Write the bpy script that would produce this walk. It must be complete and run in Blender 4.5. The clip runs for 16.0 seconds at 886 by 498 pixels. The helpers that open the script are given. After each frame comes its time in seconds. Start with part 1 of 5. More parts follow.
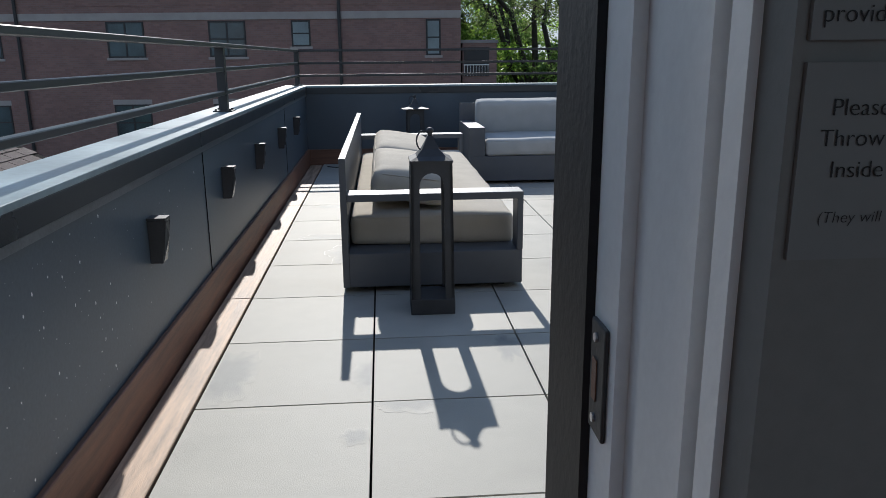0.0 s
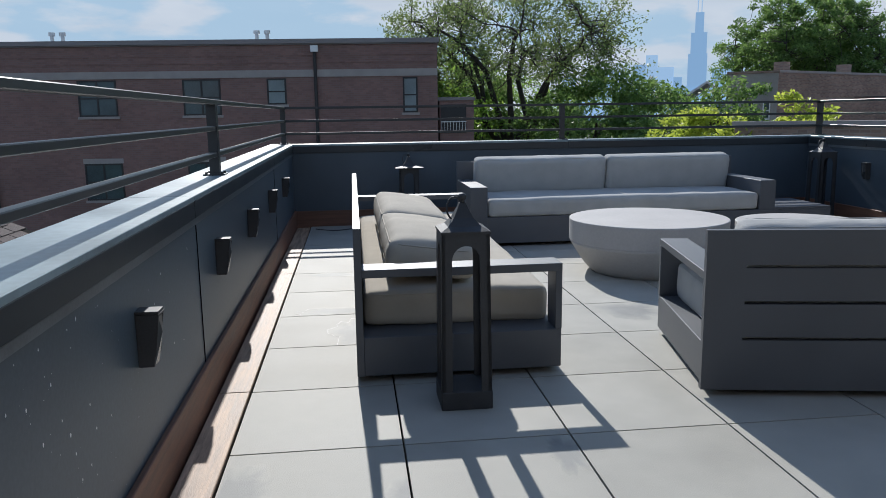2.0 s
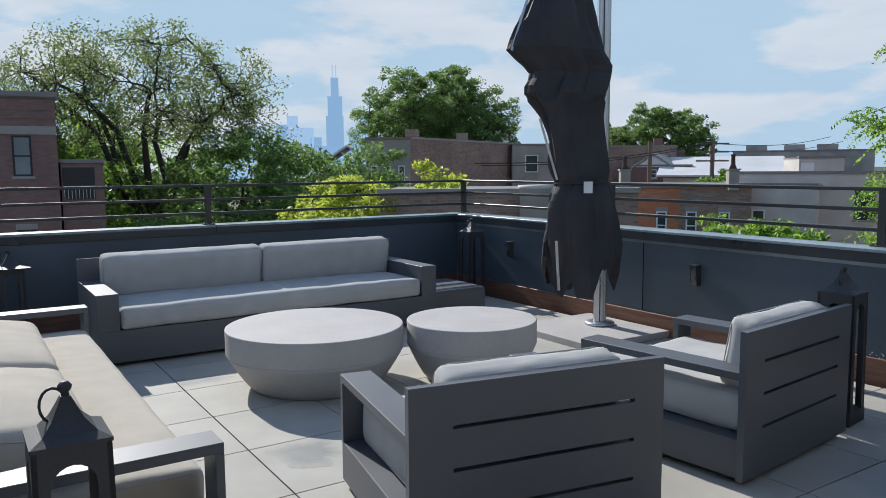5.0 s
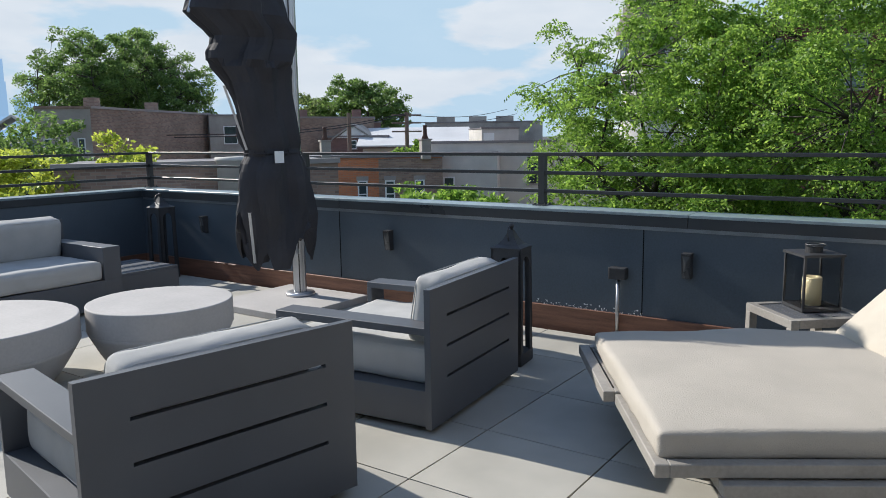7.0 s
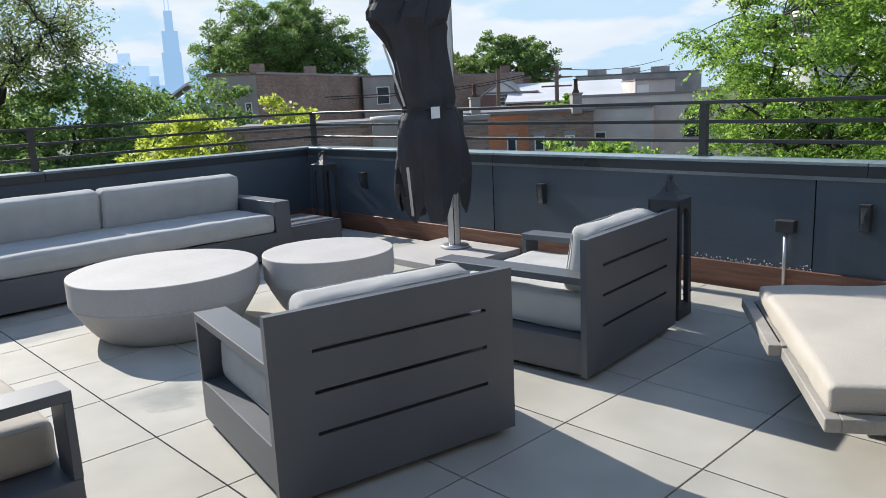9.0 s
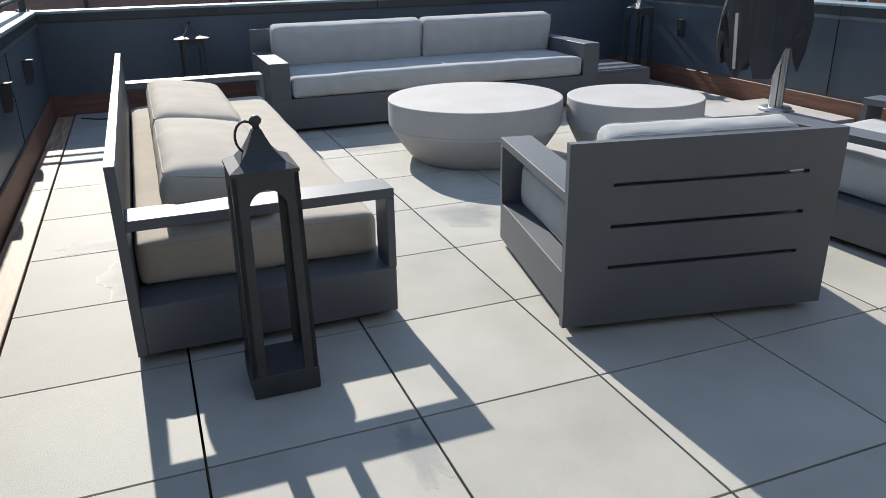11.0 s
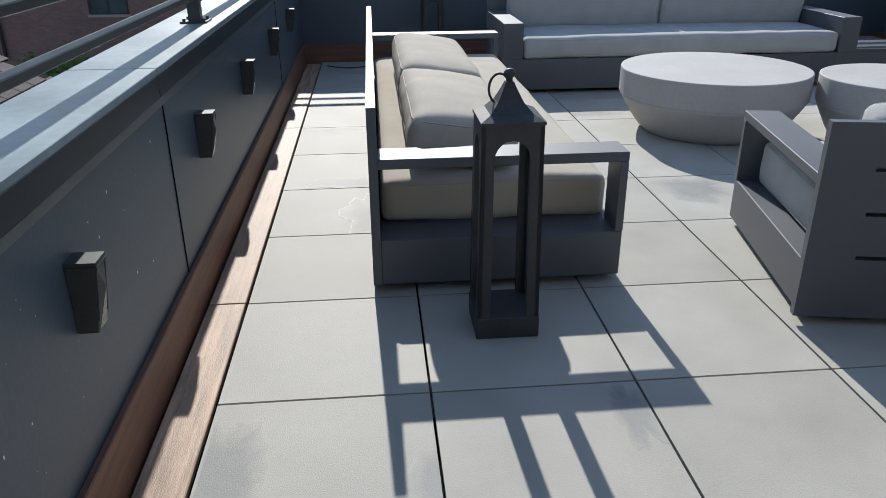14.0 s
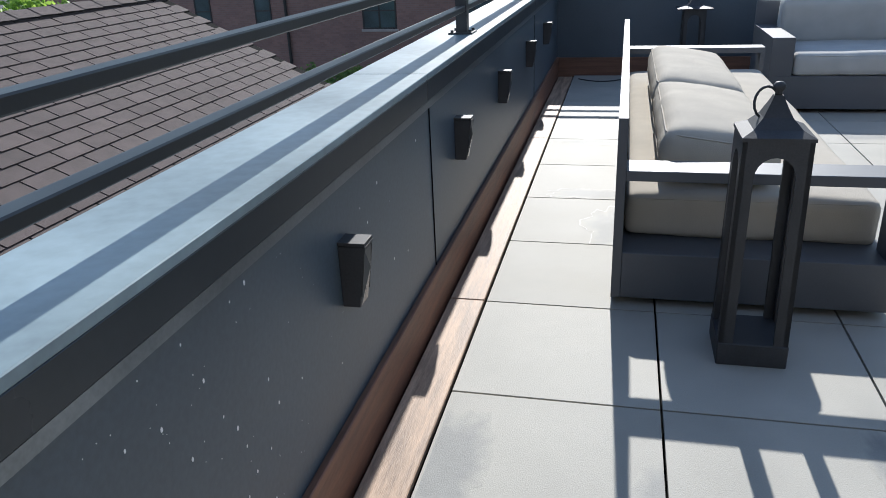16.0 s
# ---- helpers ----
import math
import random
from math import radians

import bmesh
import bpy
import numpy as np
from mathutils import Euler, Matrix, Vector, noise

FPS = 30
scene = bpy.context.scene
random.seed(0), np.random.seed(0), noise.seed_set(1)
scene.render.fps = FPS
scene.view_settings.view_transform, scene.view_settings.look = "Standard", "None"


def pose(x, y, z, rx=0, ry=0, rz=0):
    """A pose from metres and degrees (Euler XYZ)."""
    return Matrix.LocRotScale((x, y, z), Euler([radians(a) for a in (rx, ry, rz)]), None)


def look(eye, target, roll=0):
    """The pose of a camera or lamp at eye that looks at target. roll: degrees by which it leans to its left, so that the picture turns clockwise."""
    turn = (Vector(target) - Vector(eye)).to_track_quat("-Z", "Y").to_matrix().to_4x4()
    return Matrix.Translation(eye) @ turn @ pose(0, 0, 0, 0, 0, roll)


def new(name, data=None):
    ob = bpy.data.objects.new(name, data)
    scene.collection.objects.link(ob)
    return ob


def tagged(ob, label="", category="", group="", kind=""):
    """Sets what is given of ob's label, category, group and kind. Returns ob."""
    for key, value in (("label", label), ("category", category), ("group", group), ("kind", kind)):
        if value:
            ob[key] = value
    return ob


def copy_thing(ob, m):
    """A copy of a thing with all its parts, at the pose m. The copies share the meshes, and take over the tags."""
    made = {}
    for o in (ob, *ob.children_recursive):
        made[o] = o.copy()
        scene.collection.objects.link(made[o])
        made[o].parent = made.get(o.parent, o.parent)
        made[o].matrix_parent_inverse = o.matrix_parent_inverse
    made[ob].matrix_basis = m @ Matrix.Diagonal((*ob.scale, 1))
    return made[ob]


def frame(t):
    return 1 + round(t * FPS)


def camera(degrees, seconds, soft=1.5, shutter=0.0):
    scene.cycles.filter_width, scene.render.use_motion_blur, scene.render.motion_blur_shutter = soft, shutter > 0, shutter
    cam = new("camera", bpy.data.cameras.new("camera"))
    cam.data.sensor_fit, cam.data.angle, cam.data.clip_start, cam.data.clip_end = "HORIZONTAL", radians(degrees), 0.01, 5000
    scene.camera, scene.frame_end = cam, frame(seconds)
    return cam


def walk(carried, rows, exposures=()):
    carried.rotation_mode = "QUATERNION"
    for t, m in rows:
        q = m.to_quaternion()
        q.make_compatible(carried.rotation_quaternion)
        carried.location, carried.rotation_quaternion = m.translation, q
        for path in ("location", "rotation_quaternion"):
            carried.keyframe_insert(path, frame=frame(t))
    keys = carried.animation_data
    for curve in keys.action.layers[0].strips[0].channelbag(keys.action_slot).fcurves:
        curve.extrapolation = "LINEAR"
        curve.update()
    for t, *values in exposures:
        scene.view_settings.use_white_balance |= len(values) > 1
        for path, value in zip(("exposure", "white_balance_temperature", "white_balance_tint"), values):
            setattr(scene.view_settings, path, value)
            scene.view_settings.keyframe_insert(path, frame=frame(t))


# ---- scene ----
cam = camera(60.9, 16.0, soft=0.9)
PATH = [
    (0, (0.671, -2.422, 1.164), (0.822, -0.49, 0.668), -0.5),
    (0.5, (0.548, -2.399, 1.167), (0.699, -0.459, 0.702), -1.1),
    (1, (0.533, -2.299, 1.183), (0.704, -0.358, 0.73), -1.3),
    (1.5, (0.525, -2.1, 1.158), (0.709, -0.152, 0.744), -1.1),
    (2, (0.466, -1.914, 1.163), (0.694, 0.04, 0.808), -0.8),
    (2.5, (0.453, -1.669, 1.176), (0.724, 0.29, 0.879), -0.3),
    (3, (0.531, -1.314, 1.26), (0.847, 0.649, 1.043), 0.4),
    (3.5, (0.563, -1.19, 1.373), (0.978, 0.759, 1.208), 0.2),
    (4, (0.54, -1.166, 1.408), (1.175, 0.722, 1.23), -0.4),
    (4.3, (0.573, -1.152, 1.408), (1.355, 0.678, 1.212), -0.4),
    (4.5, (0.604, -1.15, 1.401), (1.479, 0.638, 1.201), -0.3),
    (5, (0.67, -1.137, 1.397), (1.754, 0.53, 1.181), -0.4),
    (5.2, (0.686, -1.135, 1.393), (1.843, 0.482, 1.174), -0.4),
    (7.3, (0.762, -1.192, 1.374), (2.397, -0.079, 1.072), -0.8),
    (7.5, (0.752, -1.225, 1.366), (2.377, -0.099, 1.061), -0.7),
    (8, (0.756, -1.186, 1.348), (2.333, 0.003, 1.028), -1.3),
    (8.2, (0.732, -1.195, 1.375), (2.273, 0.037, 1.047), -1.9),
    (10.5, (0.645, -1.169, 1.294), (1.486, 0.554, 0.726), -1.5),
    (11, (0.612, -1.172, 1.278), (1.28, 0.563, 0.541), -1.0),
    (11.5, (0.568, -1.187, 1.25), (1.081, 0.527, 0.356), -0.8),
    (12, (0.552, -1.201, 1.235), (0.987, 0.453, 0.198), -0.2),
    (12.5, (0.538, -1.19, 1.222), (0.968, 0.426, 0.124), 1.1),
    (13, (0.533, -1.194, 1.229), (0.929, 0.462, 0.18), 1.1),
    (13.5, (0.521, -1.206, 1.253), (0.823, 0.54, 0.326), 0.2),
    (14, (0.486, -1.217, 1.267), (0.648, 0.604, 0.456), -0.4),
    (14.5, (0.473, -1.228, 1.27), (0.477, 0.637, 0.548), -1.0),
    (15, (0.473, -1.233, 1.277), (0.312, 0.638, 0.587), -1.7),
    (15.5, (0.470, -1.25, 1.259), (0.163, 0.584, 0.555), -1.75),
    (16, (0.458, -1.267, 1.258), (0.014, 0.532, 0.494), -2.5),
]
walk(cam, [(t, look(eye, target, roll)) for t, eye, target, roll in PATH],
     exposures=[(0, 0.2, 5700, 8), (0.6, -0.08, 5650, 8), (1.5, 0.0, 5600, 8), (3.5, 0.25, 5700, 8), (5, 0.22, 5750, 8), (8, 0.5, 5950, 8), (10.5, 0.65, 5900, 8), (11, 0.55, 5900, 8), (12, 0.1, 5900, 8), (12.5, -0.2, 5900, 8), (13.2, -0.1, 5900, 8), (14, 0.25, 5700, 8), (14.5, 0.45, 5600, 8), (16, 0.5, 5600, 8)])

# ---- world, sun, exposure ----
SUN_DIR = Vector((0.036, -1.0, -0.638)).normalized()   # the way the sunlight travels
sun_data = bpy.data.lights.new("sun", "SUN")
sun_data.energy, sun_data.angle, sun_data.color = 4.8, radians(0.6), (1.0, 0.89, 0.76)
sun = new("sun", sun_data)
sun.rotation_euler = SUN_DIR.to_track_quat("-Z", "Y").to_euler()
SUN_ELEV = math.asin(-SUN_DIR.z)
SUN_ROT = math.atan2(-SUN_DIR.x, -SUN_DIR.y)


def make_world():
    w = bpy.data.worlds.new("sky")
    scene.world = w
    w.use_nodes = True
    nt = w.node_tree
    nt.nodes.clear()
    N, L = nt.nodes.new, nt.links.new
    out = N("ShaderNodeOutputWorld")
    sky = N("ShaderNodeTexSky")
    sky.sky_type, sky.sun_disc = "NISHITA", False
    sky.sun_elevation, sky.sun_rotation = SUN_ELEV, SUN_ROT
    sky.altitude, sky.air_density, sky.dust_density, sky.ozone_density = 200, 1.0, 0.2, 1.6
    bg = N("ShaderNodeBackground")
    bg.inputs["Strength"].default_value = 0.13
    # clouds: flattened noise over the direction
    tc = N("ShaderNodeTexCoord")
    mp = N("ShaderNodeMapping")
    mp.inputs["Scale"].default_value = (2.4, 2.4, 8.0)
    mp.inputs["Location"].default_value = (0.7, 0.35, 0.1)
    n1 = N("ShaderNodeTexNoise")
    n1.inputs["Scale"].default_value, n1.inputs["Detail"].default_value, n1.inputs["Roughness"].default_value = 1.9, 12, 0.52
    r1 = N("ShaderNodeValToRGB")
    r1.color_ramp.elements[0].position, r1.color_ramp.elements[1].position = 0.47, 0.545
    r1.color_ramp.elements[0].color = (0.22, 0.22, 0.22, 1)
    n2 = N("ShaderNodeTexNoise")
    n2.inputs["Scale"].default_value, n2.inputs["Detail"].default_value = 5.0, 4
    r2 = N("ShaderNodeValToRGB")
    r2.color_ramp.elements[0].color, r2.color_ramp.elements[1].color = (3.8, 4.05, 4.3, 1), (5.2, 5.1, 5.0, 1)
    mix = N("ShaderNodeMix")
    mix.data_type = "RGBA"
    L(tc.outputs["Generated"], mp.inputs["Vector"])
    L(mp.outputs["Vector"], n1.inputs["Vector"])
    L(mp.outputs["Vector"], n2.inputs["Vector"])
    L(n1.outputs["Fac"], r1.inputs["Fac"])
    L(n2.outputs["Fac"], r2.inputs["Fac"])
    sep = N("ShaderNodeSeparateXYZ")
    low = N("ShaderNodeMapRange")
    low.inputs["From Min"].default_value, low.inputs["From Max"].default_value = 0.28, 0.62
    low.inputs["To Min"].default_value, low.inputs["To Max"].default_value = 1.0, 0.25
    mul = N("ShaderNodeMath")
    mul.operation = "MULTIPLY"
    L(tc.outputs["Generated"], sep.inputs[0])
    L(sep.outputs["Z"], low.inputs["Value"])
    L(low.outputs["Result"], mul.inputs[0])
    L(r1.outputs["Color"], mul.inputs[1])
    L(mul.outputs[0], mix.inputs["Factor"])
    # cap the sky colour, which evens out the glow near the sun
    sky_cap = N("ShaderNodeVectorMath")
    sky_cap.operation = "MINIMUM"
    sky_cap.inputs[1].default_value = (2.85, 3.85, 4.55)
    L(sky.outputs["Color"], sky_cap.inputs[0])
    L(sky_cap.outputs["Vector"], mix.inputs["A"])
    L(r2.outputs["Color"], mix.inputs["B"])
    L(mix.outputs["Result"], bg.inputs["Color"])
    L(bg.outputs["Background"], out.inputs["Surface"])


make_world()


# ---- materials ----
def mat(name, color, rough=0.6, metal=0.0, scale=8.0, vary=0.15, bump=0.2, fine=120.0, spec=0.5, coord="Object", rand=0.0, tint=None, stretch=(1, 1, 1), bump_dist=0.002):
    """A surface with broad stains, fine grain and relief. color and tint are linear RGB."""
    m = bpy.data.materials.new(name)
    m.use_nodes = True
    nt = m.node_tree
    N, L = nt.nodes.new, nt.links.new
    b = nt.nodes["Principled BSDF"]
    tc = N("ShaderNodeTexCoord")
    mp = N("ShaderNodeMapping")
    mp.inputs["Scale"].default_value = stretch
    L(tc.outputs[coord], mp.inputs["Vector"])
    if rand:
        oi = N("ShaderNodeObjectInfo")
        sc = N("ShaderNodeVectorMath")
        sc.operation, sc.inputs[3].default_value = "SCALE", 97.0
        one = N("ShaderNodeCombineXYZ")
        L(oi.outputs["Random"], one.inputs[0])
        L(oi.outputs["Random"], one.inputs[1])
        L(one.outputs[0], sc.inputs[0])
        L(sc.outputs[0], mp.inputs["Location"])
    big = N("ShaderNodeTexNoise")
    big.inputs["Scale"].default_value, big.inputs["Detail"].default_value = scale, 5
    small = N("ShaderNodeTexNoise")
    small.inputs["Scale"].default_value, small.inputs["Detail"].default_value = fine, 3
    for n in (big, small):
        L(mp.outputs["Vector"], n.inputs["Vector"])
    add = N("ShaderNodeMath")
    add.operation = "MULTIPLY_ADD"
    L(small.outputs["Fac"], add.inputs[0])
    add.inputs[1].default_value = 0.5
    L(big.outputs["Fac"], add.inputs[2])
    ramp = N("ShaderNodeValToRGB")
    lo = [c * (1 - vary) for c in color]
    hi = [min(1, c * (1 + vary)) for c in (tint or color)]
    ramp.color_ramp.elements[0].position, ramp.color_ramp.elements[1].position = 0.5, 1.0
    ramp.color_ramp.elements[0].color, ramp.color_ramp.elements[1].color = (*lo, 1), (*hi, 1)
    L(add.outputs["Value"], ramp.inputs["Fac"])
    col = ramp.outputs["Color"]
    if rand:
        info = N("ShaderNodeObjectInfo")
        mr = N("ShaderNodeMapRange")
        mr.inputs["To Min"].default_value, mr.inputs["To Max"].default_value = 1 - rand, 1 + rand
        L(info.outputs["Random"], mr.inputs["Value"])
        hsv = N("ShaderNodeHueSaturation")
        L(mr.outputs["Result"], hsv.inputs["Value"])
        L(col, hsv.inputs["Color"])
        col = hsv.outputs["Color"]
    L(col, b.inputs["Base Color"])
    rr = N("ShaderNodeMapRange")
    rr.inputs["To Min"].default_value, rr.inputs["To Max"].default_value = max(0, rough - 0.08), min(1, rough + 0.08)
    L(big.outputs["Fac"], rr.inputs["Value"])
    L(rr.outputs["Result"], b.inputs["Roughness"])
    b.inputs["Metallic"].default_value = metal
    b.inputs["Specular IOR Level"].default_value = spec
    if bump:
        bp = N("ShaderNodeBump")
        bp.inputs["Strength"].default_value, bp.inputs["Distance"].default_value = bump, bump_dist
        L(small.outputs["Fac"], bp.inputs["Height"])
        L(bp.outputs["Normal"], b.inputs["Normal"])
    return m


M_TILE = mat("porcelain_paver", (0.420, 0.404, 0.356), 0.6, scale=3, vary=0.13, bump=0.4, fine=260, rand=0.06, spec=0.17)
M_WET = mat("damp_paver", (0.29, 0.288, 0.268), 0.58, scale=6, vary=0.15, bump=0.4, fine=260, spec=0.17)
# Near-black, so the shade in open joints is part of the colour.
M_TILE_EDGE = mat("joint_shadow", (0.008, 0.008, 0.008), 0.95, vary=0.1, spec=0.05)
M_DARK = mat("dark_wall_panel", (0.066, 0.086, 0.108), 0.42, scale=1.2, vary=0.22, bump=0.1, fine=80)
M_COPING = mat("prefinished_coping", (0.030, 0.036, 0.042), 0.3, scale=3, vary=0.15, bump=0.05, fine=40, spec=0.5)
# Same metal as M_COPING; skylight on top painted paler, fascia shade darker.
M_SHEET = mat("sky_lit_blotchy_coping_top", (0.215, 0.275, 0.30), 0.34, scale=2.5, vary=0.3, bump=0.08, fine=30, spec=0.8, rand=0.05)
M_DRIP = mat("galvanised_strip", (0.22, 0.24, 0.26), 0.35, 0.8, scale=6, vary=0.2, bump=0.1)
M_WOOD = mat("cedar_board", (0.29, 0.19, 0.125), 0.6, scale=3, vary=0.35, bump=0.4, fine=40, stretch=(14, 1, 14), rand=0.1, tint=(0.44, 0.31, 0.21))
M_WOOD_RED = mat("stained_base_board", (0.16, 0.075, 0.045), 0.55, scale=3, vary=0.4, bump=0.4, fine=40, stretch=(14, 1, 14), rand=0.1)
M_WOOD_RED_X = mat("stained_base_board_x", (0.16, 0.075, 0.045), 0.55, scale=3, vary=0.4, bump=0.4, fine=40, stretch=(1, 14, 14), rand=0.1)
M_RAIL = mat("black_rail_paint", (0.018, 0.019, 0.021), 0.4, scale=5, vary=0.2, bump=0.05, spec=0.7)
M_ALU = mat("charcoal_aluminium", (0.104, 0.110, 0.122), 0.5, 0.15, scale=3, vary=0.12, bump=0.08, fine=300)
M_LANTERN = mat("black_lantern_metal", (0.042, 0.043, 0.046), 0.55, 0.1, scale=8, vary=0.3, bump=0.2, fine=200)
# One cushion fabric, split: M_FABRIC greyed for shade, M_FABRIC_W warmed for sun.
M_FABRIC = mat("grey_outdoor_fabric", (0.46, 0.455, 0.435), 0.95, scale=7, vary=0.08, bump=0.45, fine=300, spec=0.12, bump_dist=0.002)
M_FABRIC_W = mat("sun_warmed_cream_fabric", (0.50, 0.455, 0.38), 0.95, scale=7, vary=0.08, bump=0.5, fine=300, spec=0.12, bump_dist=0.002)
M_FABRIC_C = mat("beige_woven_fabric", (0.45, 0.415, 0.36), 0.95, scale=5, vary=0.06, bump=0.7, fine=220, spec=0.1, bump_dist=0.003)
M_CONCRETE = mat("grey_concrete", (0.44, 0.42, 0.40), 0.75, scale=3, vary=0.10, bump=0.1, fine=60)
M_CANVAS = mat("black_canvas", (0.046, 0.045, 0.05), 0.7, scale=4, vary=0.2, bump=0.3, fine=300, spec=0.25)
M_SCONCE = mat("satin_grey_metal", (0.10, 0.105, 0.11), 0.28, 0.6, scale=6, vary=0.15, bump=0.05)
M_STEEL = mat("brushed_steel", (0.55, 0.56, 0.58), 0.35, 0.9, scale=4, vary=0.1, bump=0.05)
M_WHITE = mat("white_paint", (0.80, 0.81, 0.81), 0.45, scale=3, vary=0.06, bump=0.1)
M_STUCCO = mat("house_wall", (0.12, 0.12, 0.12), 0.7, scale=2, vary=0.15)
M_GROUND = mat("asphalt_ground", (0.07, 0.07, 0.065), 0.9, scale=0.05, vary=0.3, fine=2)


# ---- mesh helpers ----
def box(bm, a, b, m=None):
    """A box between two corners, put through the matrix m."""
    vs = [bm.verts.new((x, y, z)) for z in (a[2], b[2]) for x, y in ((a[0], a[1]), (b[0], a[1]), (b[0], b[1]), (a[0], b[1]))]
    for q in ((3, 2, 1, 0), (4, 5, 6, 7), (0, 1, 5, 4), (1, 2, 6, 5), (2, 3, 7, 6), (3, 0, 4, 7)):
        bm.faces.new([vs[i] for i in q])
    if m is not None:
        bmesh.ops.transform(bm, matrix=m, verts=vs)
    return vs


def bevel(bm, width, segments=2):
    bmesh.ops.bevel(bm, geom=bm.edges[:], offset=width, segments=segments, affect="EDGES", profile=0.5, clamp_overlap=True)


def tube(bm, p0, p1, r0, r1=None, n=10, cap=True):
    """A round bar from p0 to p1."""
    r1 = r0 if r1 is None else r1
    p0, p1 = Vector(p0), Vector(p1)
    q = (p1 - p0).to_track_quat("Z", "Y").to_matrix()
    rings = [[bm.verts.new(p + q @ Vector((r * math.cos(6.28318 * i / n), r * math.sin(6.28318 * i / n), 0))) for i in range(n)] for p, r in ((p0, r0), (p1, r1))]
    for i in range(n):
        bm.faces.new((rings[0][i], rings[0][(i + 1) % n], rings[1][(i + 1) % n], rings[1][i]))
    if cap:
        bm.faces.new(rings[0][::-1])
        bm.faces.new(rings[1])


def lathe(bm, profile, n=48, c=(0, 0)):
    """Turns (radius, z) pairs round the upright axis; a radius of 0 closes it."""
    rings = []
    for r, z in profile:
        if r <= 1e-6:
            rings.append([bm.verts.new((c[0], c[1], z))])
        else:
            rings.append([bm.verts.new((c[0] + r * math.cos(6.28318531 * i / n), c[1] + r * math.sin(6.28318531 * i / n), z)) for i in range(n)])
    for a, b in zip(rings, rings[1:]):
        for i in range(n):
            f = [a[i % len(a)], a[(i + 1) % len(a)], b[(i + 1) % len(b)], b[i % len(b)]]
            f = list(dict.fromkeys(f))
            if len(f) > 2:
                bm.faces.new(f)


def smooth(bm):
    for f in bm.faces:
        f.smooth = True
    for e in bm.edges:
        if len(e.link_faces) == 2 and e.calc_face_angle(0) > 1.0:
            e.smooth = False


def link(name, bm, material, at=None):
    bmesh.ops.recalc_face_normals(bm, faces=bm.faces[:])
    me = bpy.data.meshes.new(name)
    bm.to_mesh(me)
    bm.free()
    me.materials.append(material)
    ob = new(name, me)
    if at is not None:
        ob.matrix_basis = at
    return ob


def part(name, bm, material, parent, label=""):
    ob = link(name, bm, material)
    ob.parent = parent
    return tagged(ob, label)


def thing(name, label, category, group="", at=None):
    ob = new(name)
    ob.empty_display_size = 0.1
    if at is not None:
        ob.matrix_basis = at
    return tagged(ob, label, category, group)


def structure(name, bm, material, label="", category="", at=None):
    return tagged(link(name, bm, material, at), label, category, kind="structure")


def cushion(size, crown=0.03, corner=0.05, seed=0, sag=0.006, nu=26):
    """A filled cushion: a rounded box with crowned faces, centred on its base."""
    sx, sy, sz = size
    bm = bmesh.new()
    box(bm, (-sx / 2, -sy / 2, 0), (sx / 2, sy / 2, sz))
    c = min(corner, sz * 0.42)
    bmesh.ops.bevel(bm, geom=bm.edges[:], offset=c, segments=4, affect="EDGES", profile=0.6)
    bmesh.ops.subdivide_edges(bm, edges=[e for e in bm.edges if e.calc_length() > 0.12], cuts=5, use_grid_fill=True)
    bmesh.ops.subdivide_edges(bm, edges=[e for e in bm.edges if e.calc_length() > 0.09], cuts=2, use_grid_fill=True)
    for v in bm.verts:
        u, w = v.co.x / (sx / 2), v.co.y / (sy / 2)
        k = max(0, 1 - u * u) ** 0.5 * max(0, 1 - w * w) ** 0.5
        top = (v.co.z / sz - 0.5) * 2
        n = noise.noise(Vector((v.co.x * 4 + seed * 7, v.co.y * 4, top * 2 + seed)))
        n2 = noise.noise(Vector((v.co.x * 11 + seed * 3, v.co.y * 11, top * 2)))
        v.co.z += crown * k * max(0, top) + n * sag * 1.5 + n2 * sag * 0.5
        v.co.x += 0.5 * n * sag * 2
        v.co.y += 0.5 * n2 * sag * 2
    smooth(bm)
    return bm


# ---- the deck: floor, parapets, railings ----
S = 0.61                     # paver pitch
X0, X1, Y0, Y1 = -0.165, 5.56, -1.88, 6.10   # inner faces of the parapets; Y0 is the house front
TOP = 0.86                   # coping height
HOUSE_Y = -1.88              # outer face of the house wall


def deck_bed():
    bm = bmesh.new()
    box(bm, (X0 - 0.2, Y0 - 1, -0.3), (X1 + 0.2, Y1 + 0.2, -0.06))
    structure("floor", bm, M_TILE_EDGE, "dark shadowed roof bed beneath the raised pavers", "floor")


deck_bed()


def parapet(name, a, b):
    bm = bmesh.new()
    box(bm, a, b)
    return structure(name, bm, M_DARK, "dark charcoal clad parapet wall round the roof deck", "wall")


parapet("wall_west", (X0 - 0.2, Y0, -9), (X0, Y1, TOP - 0.02))
parapet("wall_east", (X1, Y0, -9), (X1 + 0.2, Y1, TOP - 0.02))
parapet("wall_north", (X0 - 0.2, Y1, -9), (X1 + 0.2, Y1 + 0.2, TOP - 0.02))


